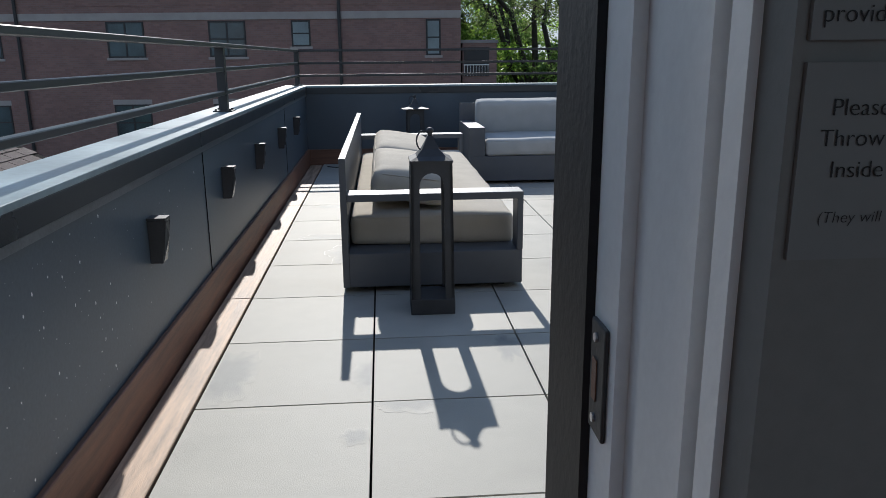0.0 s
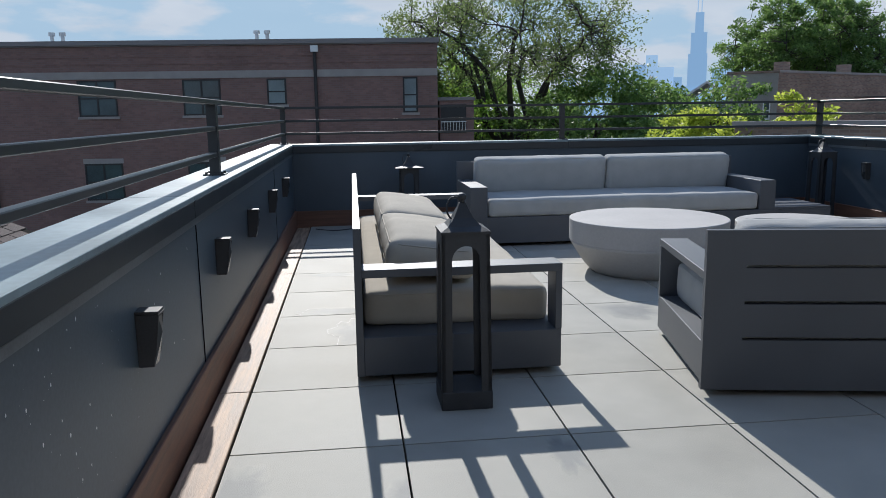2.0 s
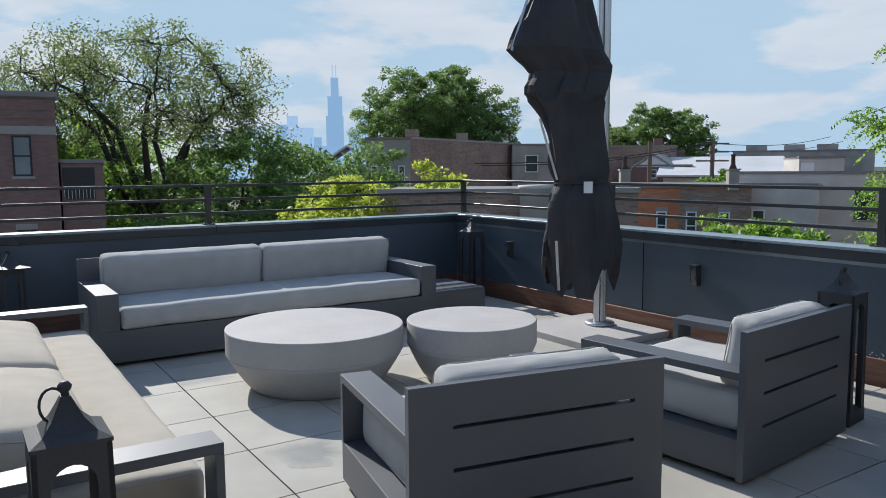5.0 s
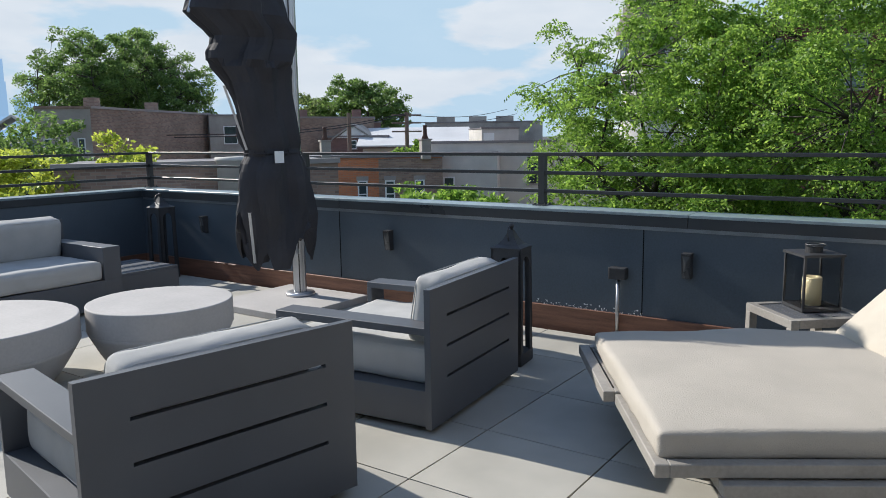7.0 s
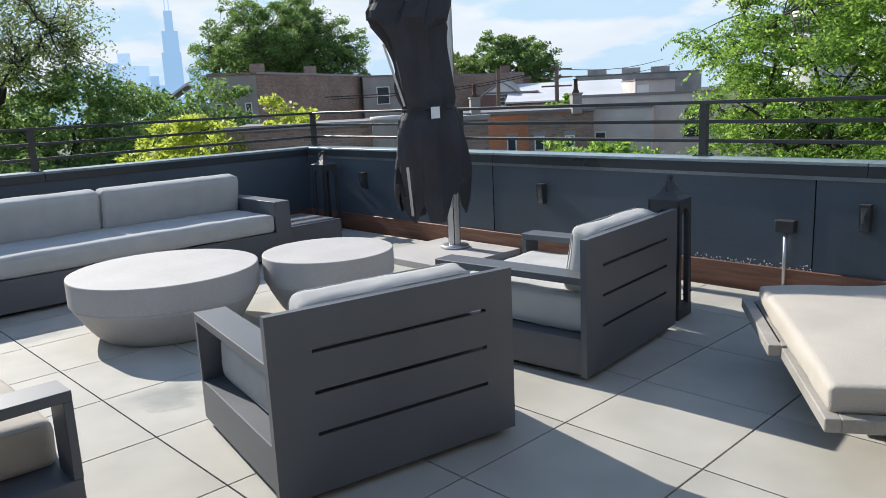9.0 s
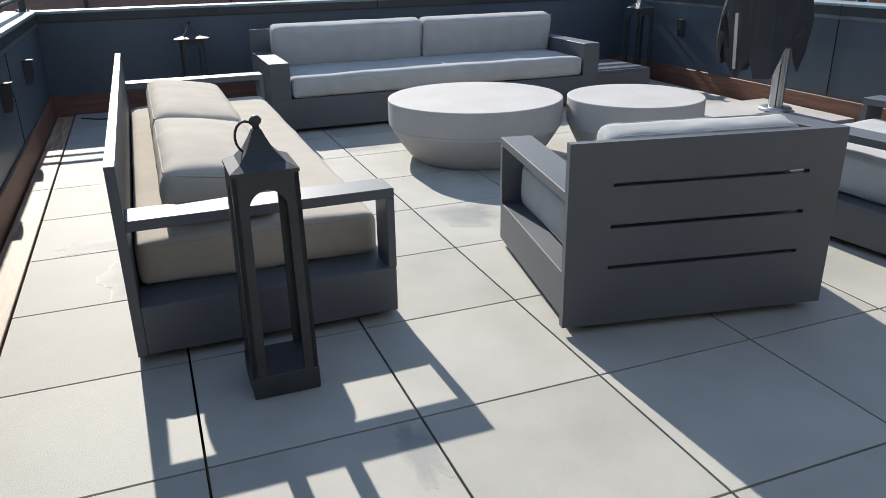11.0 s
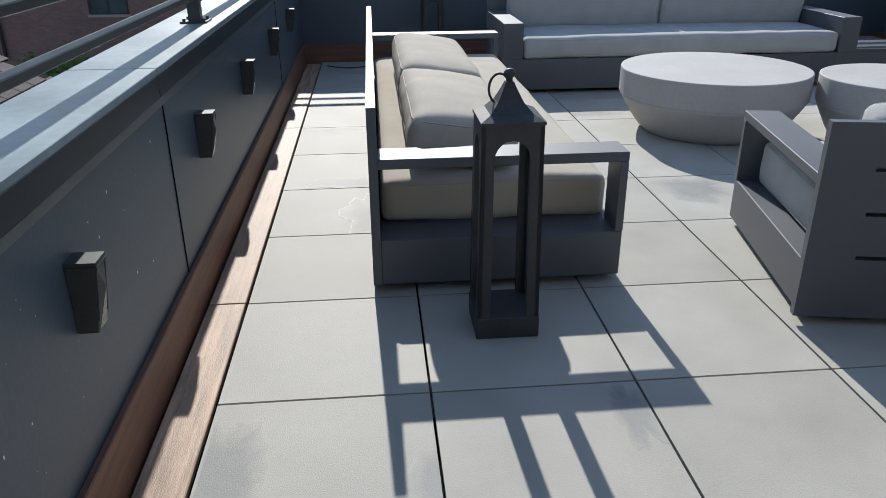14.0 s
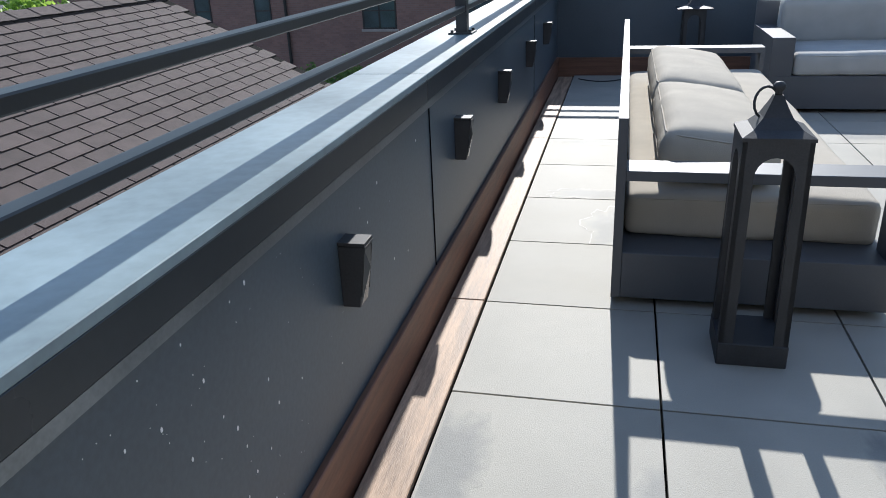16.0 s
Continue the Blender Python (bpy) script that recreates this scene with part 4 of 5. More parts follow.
def brick_apartments():
    t, ln = block("apartment_building", "three storey red brown brick apartment building with dark windows", (-26, 28.58), (3.63, 26.2), 14, 3.66, M_BRICK)
    t_x = lambda x: x + 26.0
    bm = bmesh.new()
    box(bm, (-0.08, -0.12, 3.70), (ln + 0.08, -0.061, 3.86))
    part("cornice", bm, M_CORNICE, t)
    bm = bmesh.new()
    box(bm, (0, -0.035, 2.52), (ln, -0.003, 2.78))
    part("stone_band", bm, M_STONE, t)
    for z in (3.02, 3.28):
        bm = bmesh.new()
        box(bm, (0, -0.02, z), (ln, -0.003, z + 0.07))
        part("brick_course", bm, M_BRICK, t)
    for x0, w, z0, z1, d, bl in ((-9.3, 1.38, 1.2, 2.48, True, False), (-5.55, 1.36, 1.2, 2.48, True, False), (-2.51, 0.70, 1.55, 2.48, False, True), (2.43, 0.54, 1.2, 2.48, False, True),
                                 (-16.7, 0.75, 1.2, 2.48, False, False), (-13.94, 0.74, 1.2, 2.48, False, False), (-20.5, 1.36, 1.2, 2.48, True, False)):
        window(t, t_x(x0) + 0.02, z0, z1, w, lintel=False, blind=bl, double=d)
    for fl in range(3):
        dz = -3.05 * fl
        for x0, w, z0, z1, d in ((-9.3, 1.38, -1.85, -0.5, True), (-5.55, 1.36, -1.85, -0.5, True), (-2.51, 0.70, -1.5, -0.5, False), (2.43, 0.54, -1.85, -0.5, False), (-16.7, 0.75, -1.75, -0.5, False), (-13.94, 0.74, -1.75, -0.5, False), (-20.5, 1.36, -1.85, -0.5, True)):
            if z0 + dz > -9:
                window(t, t_x(x0) + 0.02, z0 + dz, z1 + dz, w, double=d)
    for x in (-0.71, -12.5):
        bm = bmesh.new()
        tube(bm, (t_x(x), -0.08, -9), (t_x(x), -0.08, 3.40), 0.06, n=10)
        part("downspout", bm, M_WINFRAME, t)
        bm = bmesh.new()
        box(bm, (t_x(x) - 0.13, -0.20, 3.40), (t_x(x) + 0.13, -0.063, 3.62))
        part("rain_head", bm, M_WHITE, t, "pale metal rain head")
    for x in (-3.15, -2.75, -10.9, -10.5):
        bm = bmesh.new()
        tube(bm, (t_x(x), 2.0, 3.7), (t_x(x), 2.0, 4.25), 0.07, n=10)
        tube(bm, (t_x(x), 2.0, 4.25), (t_x(x), 2.0, 4.38), 0.12, n=10)
        part("vent", bm, M_STEEL, t, "small galvanised roof vent")
    # porch wing at the corner
    p, pl = block("porch_wing", "brick corner porch with dark openings and a pale railing", (3.72, 26.5), (5.0, 26.4), 3, 1.62, M_BRICK)
    for z0 in (0.42, -2.4, -5.3):
        # Flat dark panel on the solid wall; the opening's shade is its colour.
        bm = bmesh.new()
        box(bm, (0.05, -0.03, z0), (1.0, -0.004, z0 + 1.05))
        o = part("opening", bm, M_WINFRAME, p, "dark flat panel painted as the shaded porch opening")
        bm = bmesh.new()
        box(bm, (0.05, -0.08, z0 + 0.40), (1.0, -0.05, z0 + 0.44))
        for k in range(9):
            box(bm, (0.07 + 0.11 * k, -0.075, z0 + 0.02), (0.085 + 0.11 * k, -0.055, z0 + 0.40))
        part("guard_rail", bm, M_STEEL, p)


brick_apartments()


def old_brick():
    t, ln = block("brick_building", "weathered old brick building with a grey stucco end", (22.0, 34.9), (34.2, 41.2), 3, 2.95, M_BRICK_OLD, cap=M_STONE)
    for u in (2.0, 8.2):
        bm = bmesh.new()
        box(bm, (u, 1.0, 3.0), (u + 0.55, 1.6, 3.6))
        part("chimney", bm, M_BRICK_OLD, t)
    e, el = block("stucco_end", "grey stucco end of the old building with pale windows", (19.9, 36.1), (21.98, 34.86), 6, 2.93, M_STUCCO_G, cap=M_BRICK_OLD)
    for u in (0.25, 1.0, 1.75):
        window(e, u, 0.6, 1.5, 0.36, lintel=False, double=False, frame_m=M_WHITE)
    g, gl = block("grey_bay", "pale grey rendered bay with a white framed window", (33.4, 40.3), (36.2, 38.6), 5, 2.85, M_STUCCO_G)
    window(g, 0.9, 1.0, 2.2, 0.9, lintel=False, double=False, frame_m=M_WHITE)
    c, cl = block("brick_building", "brown brick building beyond the grey bay", (36.3, 38.4), (44, 35.0), 8, 2.7, M_BRICK_OLD)


old_brick()


def right_blocks():
    t, ln = block("brick_building", "orange and brown brick low building with white framed windows", (22.8, 22.3), (27.0, 17.1), 8, 0.50, M_BRICK_ORANGE)
    bm = bmesh.new()
    box(bm, (0.2, -0.01, -9), (1.6, -0.003, 0.45))
    box(bm, (4.0, -0.01, -9), (ln, -0.003, 0.45))
    part("patched_brick", bm, M_BRICK_OLD, t, "browner patched brickwork")
    for u in (3.1, 4.25, 5.5):
        window(t, u, -1.6, -0.45, 0.42, lintel=True, double=False, frame_m=M_WHITE)
    s, sl = block("stucco_building", "pale grey stucco building with dark windows", (27.6, 18.2), (29.0, 15.6), 6, 0.55, M_STUCCO_L)
    window(s, 0.6, -1.4, -0.4, 0.5, lintel=False, double=False, frame_m=M_WHITE)
    s, sl = block("stucco_building", "pale grey rendered house with three dark windows", (30.0, 19.9), (33.2, 13.8), 6, 1.0, M_STUCCO_L)
    for u in (0.6, 2.5, 4.6):
        window(s, u, -0.9, 0.35, 0.75, lintel=False, double=True)
    m, ml = block("shed_building", "low building with a broad white metal roof", (38.6, 31.5), (42.8, 25.9), 10, 0.6, M_STUCCO_L)
    bm = bmesh.new()
    vs = [bm.verts.new(p) for p in ((-0.4, -0.4, 0.7), (ml + 0.4, -0.4, 0.7), (ml + 0.4, 6, 1.9), (-0.4, 6, 1.9), (-0.4, -0.4, 0.8), (ml + 0.4, -0.4, 0.8), (ml + 0.4, 6, 2.0), (-0.4, 6, 2.0))]
    for q in ((3, 2, 1, 0), (4, 5, 6, 7), (0, 1, 5, 4), (1, 2, 6, 5), (2, 3, 7, 6), (3, 0, 4, 7)):
        bm.faces.new([vs[i] for i in q])
    part("white_roof", bm, M_ROOF_W, m, "broad white sloping roof sheet")
    r, rl = block("brick_building", "distant red brick house row with small windows", (41.0, 43.5), (47.2, 37.0), 8, 2.45, M_BRICK)
    for u in (1.5, 3.2, 5.5):
        window(r, u, 0.7, 1.4, 0.8, lintel=False, double=False, frame_m=M_WHITE)
    for u in (2.6, 6.8):
        bm = bmesh.new()
        box(bm, (u, 0.8, 2.5), (u + 0.7, 1.5, 3.5))
        part("chimney", bm, M_BRICK, r)
    u_, ul = block("flat_building", "far pale flat roofed building with roof plant", (57.5, 40.2), (63.0, 31.0), 8, 2.5, M_STUCCO_G)
    for u in (1.0, 4.0, 6.5):
        bm = bmesh.new()
        box(bm, (u, 0.8, 2.54), (u + 1.6, 2.4, 3.1))
        part("roof_plant", bm, M_STUCCO_G, u_)
    k, kl = block("garage_block", "low far block with a grey rendered wall", (47, 36), (56, 30), 8, 1.6, M_STUCCO_G)
    for u in (0.8, 3.0, 5.2, 7.4, 9.4):
        window(k, u, 0.3, 1.1, 0.9, lintel=False, double=False, frame_m=M_WHITE)
    p, pl = block("plant_room", "beige rooftop stair house with a dark doorway", (41.1, 23.9), (42.9, 22.3), 3, 1.75, M_STUCCO_L)
    bm = bmesh.new()
    box(bm, (0.1, -0.03, 0.0), (0.8, -0.004, 1.5))
    part("door", bm, M_WHITE, p, "white painted steel door")
    # near flat roof with a pale tank seen past the corner
    n, nl = block("flat_building", "low brown brick building with a pale coping beyond the deck", (9.5, 15.3), (14.6, 11.6), 5, 0.75, M_BRICK_OLD, cap=M_STONE)
    t = thing("tank", "round pale concrete flue tank behind the railing", "tank", "", pose(12.5, 12.75, 0))
    bm = bmesh.new()
    lathe(bm, [(0, -3), (0.5, -3), (0.5, 0.85), (0.54, 0.87), (0.54, 0.95), (0, 0.97)], 28)
    smooth(bm)
    part("shell", bm, M_STUCCO_L, t)


right_blocks()


def chimneys():
    for x, y, zt in ((26.5, 17.62, 1.82), (24.0, 20.95, 1.79)):
        t = thing("chimney_stack", "stone chimney stack with a slender dark clay pot", "chimney", "roof chimneys with pots", pose(x, y, 0, 0, 0, -35))
        bm = bmesh.new()
        box(bm, (-0.2, -0.2, 0.4), (0.2, 0.2, 1.20))
        bevel(bm, 0.015, 1)
        part("shaft", bm, M_STUCCO_G, t)
        bm = bmesh.new()
        box(bm, (-0.24, -0.24, 1.20), (0.24, 0.24, 1.26))
        part("cap", bm, M_STONE, t)
        bm = bmesh.new()
        lathe(bm, [(0, 1.26), (0.15, 1.26), (0.09, 1.42), (0.075, zt - 0.06), (0.10, zt - 0.03), (0.09, zt), (0, zt)], 14)
        smooth(bm)
        part("pot", bm, M_POT, t)
    g, gl = block("gable_house", "small brick house with a white sided gable", (39.2, 35.6), (41.4, 31.6), 5, 1.35, M_BRICK)
    bm = bmesh.new()
    vs = [bm.verts.new(p) for p in ((0.9, -0.05, 1.3), (3.3, -0.05, 1.3), (2.1, -0.05, 2.1), (0.9, 3, 1.3), (3.3, 3, 1.3), (2.1, 3, 2.1))]
    for q in ((0, 1, 2), (5, 4, 3), (0, 2, 5, 3), (1, 4, 5, 2), (0, 3, 4, 1)):
        bm.faces.new([vs[i] for i in q])
    part("gable", bm, M_WHITE, g, "white painted gable siding")
    for sx in (-1, 1):
        bm = bmesh.new()
        vs = [bm.verts.new(p) for p in ((2.1, -0.2, 2.13), (2.1 + sx * 1.45, -0.2, 1.18), (2.1 + sx * 1.45, 3.1, 1.18), (2.1, 3.1, 2.13), (2.1, -0.2, 2.25), (2.1 + sx * 1.45, -0.2, 1.30), (2.1 + sx * 1.45, 3.1, 1.30), (2.1, 3.1, 2.25))]
        for q in ((3, 2, 1, 0), (4, 5, 6, 7), (0, 1, 5, 4), (1, 2, 6, 5), (2, 3, 7, 6), (3, 0, 4, 7)):
            bm.faces.new([vs[i] for i in q])
        part("roof_slope", bm, M_STUCCO_G, g)
    window(g, 1.85, 0.55, 1.15, 0.5, lintel=False, double=False, frame_m=M_WHITE)


M_POT = mat("dark_clay_pot", (0.09, 0.05, 0.04), 0.8, scale=6, vary=0.3)
chimneys()


M_SLATE = mat("weathered_grey_slate", (0.17, 0.155, 0.14), 0.8, scale=2, vary=0.3, bump=0.5, fine=20)


def turret_house():
    t, ln = block("turret_house", "tall dark red brick house behind the leafy tree", (32.2, 7.6), (34.2, -9.0), 10, 5.4, brick_mat("dark_red_brick", (0.16, 0.05, 0.035), (0.11, 0.035, 0.03), (0.10, 0.06, 0.05)))
    for u in (1.5, 4.5, 7.5, 10.5, 13.5):
        for z in (2.9, -0.6, -4.0):
            window(t, u, z, z + 1.8, 1.0, double=False, blind=(u in (4.5, 10.5)))
    k = thing("turret", "round corner turret with a grey shingled conical roof", "tower", "", pose(30.9, 9.6, 0))
    bm = bmesh.new()
    lathe(bm, [(0, -9), (1.15, -9), (1.15, 5.2), (0, 5.2)], 24)
    smooth(bm)
    part("wall", bm, M_STUCCO_L, k)
    for z in (1.9, 2.3, 2.7, 3.1, 3.5, 3.9):
        bm = bmesh.new()
        lathe(bm, [(1.151, z), (1.20, z), (1.20, z + 0.12), (1.151, z + 0.12)], 24)
        part("band", bm, M_COPING, k)
    for a in range(0, 360, 40):
        bm = bmesh.new()
        box(bm, (1.14, -0.22, 4.2), (1.18, 0.22, 5.0))
        bmesh.ops.transform(bm, matrix=pose(0, 0, 0, 0, 0, a + 15), verts=bm.verts[:])
        part("window", bm, M_PANE, k)
    bm = bmesh.new()
    pr = [(1.151, 5.15), (1.40, 5.15)]
    for j in range(12):
        r = 1.38 * (1 - j / 12)
        pr += [(r, 5.25 + 0.35 * j), (r - 0.02 if j < 11 else 0.05, 5.25 + 0.35 * (j + 1) - 0.015)]
    pr += [(0, 9.5)]
    lathe(bm, pr, 28)
    part("roof", bm, M_SLATE, k)


turret_house()


def small_house():
    t = thing("house", "small blue grey house with a pale gable roof", "house", "", pose(22.6, 44.0, 0, 0, 0, -30))
    bm = bmesh.new()
    box(bm, (-1.8, 0, -9), (1.8, 5, 1.5))
    part("wall", bm, mat("blue_grey_siding", (0.20, 0.25, 0.30), 0.7, scale=1), t)
    bm = bmesh.new()
    for s in (-1, 1):
        vs = [bm.verts.new(p) for p in ((0, -0.3, 2.75), (s * 2.1, -0.3, 1.35), (s * 2.1, 5.2, 1.35), (0, 5.2, 2.75), (0, -0.3, 2.9), (s * 2.1, -0.3, 1.5), (s * 2.1, 5.2, 1.5), (0, 5.2, 2.9))]
        for q in ((0, 1, 2, 3), (4, 5, 6, 7), (0, 1, 5, 4), (1, 2, 6, 5), (2, 3, 7, 6)):
            bm.faces.new([vs[i] for i in q])
    part("roof", bm, M_ROOF_W, t)


small_house()


def utility_poles():
    ends = []
    for x, y, zt in ((34.3, 28.8, 2.75), (36.45, 26.2, 2.75)):
        t = thing("utility_pole", "weathered wooden utility pole with cross arms", "utility pole", "utility poles", pose(x, y, 0, 0, 0, -35))
        bm = bmesh.new()
        tube(bm, (0, 0, -9), (0, 0, zt), 0.16, 0.12, n=10)
        part("shaft", bm, M_POLE, t)
        if x > 35:
            for z in (2.55, 2.1, 1.6):
                bm = bmesh.new()
                box(bm, (-0.9, -0.05, z), (0.9, 0.05, z + 0.09))
                part("cross_arm", bm, M_POLE, t)
    w = thing("overhead_cables", "thin sagging overhead cables between the poles", "cable")
    for p, q in (((36.45, 26.2, 2.7), (20.0, 26.0, 1.55)), ((36.45, 26.2, 2.6), (20.0, 25.5, 1.45)), ((36.45, 26.2, 2.6), (60, 33, 3.6)), ((36.45, 26.2, 2.2), (60, 32, 3.2))):
        bm = bmesh.new()
        p, q = Vector(p), Vector(q)
        pts = [p.lerp(q, k / 12) - Vector((0, 0, 0.35 * math.sin(math.pi * k / 12))) for k in range(13)]
        for a, b in zip(pts, pts[1:]):
            tube(bm, a, b, 0.022, n=5, cap=False)
        bmesh.ops.remove_doubles(bm, verts=bm.verts[:], dist=0.012)
        part("cable", bm, M_WINFRAME, w)


utility_poles()


def skyline():
    t = thing("skyline", "far hazy blue city skyline with one tall stepped tower", "skyline")
    d = Vector((0.414, 0.910, 0))      # towards the towers
    s = Vector((0.910, -0.414, 0))     # across
    c = Vector((0.565, -1.19, 0)) + d * 800
    def blk(u0, u1, z1, m, back=12, name="tower", parent=t, z0=-9):
        bm = bmesh.new()
        q = Matrix.Translation(c) @ Matrix(((s.x, d.x, 0, 0), (s.y, d.y, 0, 0), (0, 0, 1, 0), (0, 0, 0, 1)))
        box(bm, (u0, 0, z0), (u1, back, z1), q)
        return part(name, bm, m, parent)
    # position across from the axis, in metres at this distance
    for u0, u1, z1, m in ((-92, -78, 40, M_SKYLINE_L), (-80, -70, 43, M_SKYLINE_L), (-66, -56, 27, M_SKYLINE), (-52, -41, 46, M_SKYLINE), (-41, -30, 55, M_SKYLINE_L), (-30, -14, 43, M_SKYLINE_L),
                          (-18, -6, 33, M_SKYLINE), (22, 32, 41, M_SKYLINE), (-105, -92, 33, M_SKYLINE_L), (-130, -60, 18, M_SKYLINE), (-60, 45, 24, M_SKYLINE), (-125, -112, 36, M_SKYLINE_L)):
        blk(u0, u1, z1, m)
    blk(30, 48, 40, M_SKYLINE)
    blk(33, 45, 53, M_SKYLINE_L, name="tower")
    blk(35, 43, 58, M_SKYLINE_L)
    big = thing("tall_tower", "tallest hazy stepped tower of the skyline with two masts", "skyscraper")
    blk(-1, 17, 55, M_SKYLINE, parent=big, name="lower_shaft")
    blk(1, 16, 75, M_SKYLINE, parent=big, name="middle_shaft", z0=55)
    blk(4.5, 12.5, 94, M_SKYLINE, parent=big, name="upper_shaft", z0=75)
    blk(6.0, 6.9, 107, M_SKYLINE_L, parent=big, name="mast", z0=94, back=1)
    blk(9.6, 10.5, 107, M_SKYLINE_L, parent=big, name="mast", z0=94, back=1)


skyline()


# ---- shingled roof below the west parapet ----
def shingle_roof():
    t = thing("neighbour_house", "neighbouring house with a brown asphalt shingle gable roof", "house")
    xr, zr, sl = -4.87, 0.80, 0.51
    y0, y1, xe = -9.0, 7.0, -1.25
    bm = bmesh.new()
    box(bm, (xr - 3.4, y0 + 0.3, -9), (xe - 0.25, y1 - 0.3, zr - sl * 3.7))
    part("wall", bm, M_STUCCO_L, t)
    bm = bmesh.new()
    ze = zr - sl * (xe - xr)
    for s in (1, -1):
        xs = xr + s * (xe - xr)
        vs = [bm.verts.new(p) for p in ((xr, y0, zr - 0.02), (xs, y0, ze - 0.02), (xs, y1, ze - 0.02), (xr, y1, zr - 0.02), (xr, y0, zr - 0.16), (xs, y0, ze - 0.16), (xs, y1, ze - 0.16), (xr, y1, zr - 0.16))]
        for q in ((0, 1, 2, 3), (7, 6, 5, 4), (0, 4, 5, 1), (1, 5, 6, 2), (2, 6, 7, 3)):
            bm.faces.new([vs[i] for i in q])
    # Near-black sheet: shade in the slots between tabs is put into its colour.
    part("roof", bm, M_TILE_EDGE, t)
    ang = math.degrees(math.atan(sl))
    ln = math.hypot(xe - xr, ze - zr)
    ce, tw = 0.142, 0.305
    bmt = bmesh.new()
    # a tab: tail thick, head thin, sloping along +x
    vs = [bmt.verts.new(p) for p in ((-0.02, 0.008, 0), (ce, 0.008, 0), (ce, tw - 0.008, 0), (-0.02, tw - 0.008, 0), (-0.02, 0.008, 0.002), (ce, 0.008, 0.014), (ce, tw - 0.008, 0.014), (-0.02, tw - 0.008, 0.002))]
    for q in ((3, 2, 1, 0), (4, 5, 6, 7), (0, 1, 5, 4), (1, 2, 6, 5), (2, 3, 7, 6), (3, 0, 4, 7)):
        bmt.faces.new([vs[i] for i in q])
    me = bpy.data.meshes.new("shingle")
    bmt.to_mesh(me)
    co = [v.co.copy() for v in me.vertices]
    fc = [tuple(p.vertices) for p in me.polygons]
    bmt.free()
    me.materials.append(M_SHINGLE)
    top = Matrix.Translation((xr, 0, zr - 0.018)) @ pose(0, 0, 0, 0, ang, 0)
    V, F, near = [], [], []
    rng = random.Random(5)
    for r in range(int(ln / ce)):
        off = (r % 2) * tw / 2 + rng.uniform(-0.02, 0.02)
        n = int((y1 - y0) / tw) - 1
        for k in range(n):
            y = y1 - (k + 1) * tw - off
            m = top @ pose(r * ce, y, rng.uniform(0, 0.0015))
            if -0.2 < y < 5.6 and r >= 10 and len(near) < 300:
                near.append(m)
            else:
                b = len(V)
                V += [tuple(m @ c) for c in co]
                F += [tuple(b + i for i in f) for f in fc]
    rest = bpy.data.meshes.new("shingles")
    rest.from_pydata(V, [], F)
    rest.materials.append(M_SHINGLE_J)
    ob = new("shingles", rest)
    ob.parent = t
    tagged(ob, kind="stuff")
    for k in range(54):
        bm = bmesh.new()
        y = y1 - 0.30 * (k + 1)
        for s in (-1, 1):
            vs = [bm.verts.new(p) for p in ((xr, y, zr + 0.022), (xr + s * 0.14, y, zr - 0.045), (xr + s * 0.14, y + 0.31, zr - 0.052), (xr, y + 0.31, zr + 0.014))]
            bm.faces.new(vs)
        part("ridge_cap", bm, M_SHINGLE, t)
    for m in near:
        s = new("shingle", me)
        s.matrix_basis = m
        s.parent = t


M_SHINGLE_J = mat("brown_asphalt_shingle_joined", (0.105, 0.082, 0.075), 0.95, scale=5, vary=0.25, bump=0.8, fine=260, bump_dist=0.004)
shingle_roof()


# ---- trees ----
def leaves_mesh(points, size, rng, droop=0.3):
    n = len(points)
    ang = rng.uniform(0, 2 * np.pi, n)
    el = rng.normal(0.0, 0.6, n)
    s = size * rng.uniform(0.55, 1.25, n)
    u = np.stack([np.cos(ang) * np.cos(el), np.sin(ang) * np.cos(el), np.sin(el) - droop], 1)
    u /= np.linalg.norm(u, axis=1)[:, None]
    v = rng.normal(0, 1, (n, 3))
    v -= (v * u).sum(1)[:, None] * u
    v /= np.linalg.norm(v, axis=1)[:, None]
    a = points - u * s[:, None] * 0.5
    c = points + u * s[:, None] * 0.5
    b = points + v * s[:, None] * 0.24
    d = points - v * s[:, None] * 0.24
    verts = np.stack([a, b, c, d], 1).reshape(-1, 3)
    me = bpy.data.meshes.new("crown")
    me.from_pydata(verts.tolist(), [], np.arange(4 * n).reshape(-1, 4).tolist())
    return me


def limb(bm, pts, r0, r1, n=6):
    k = len(pts) - 1
    for i in range(k):
        tube(bm, pts[i], pts[i + 1], r0 + (r1 - r0) * i / k, r0 + (r1 - r0) * (i + 1) / k, n=n, cap=False)


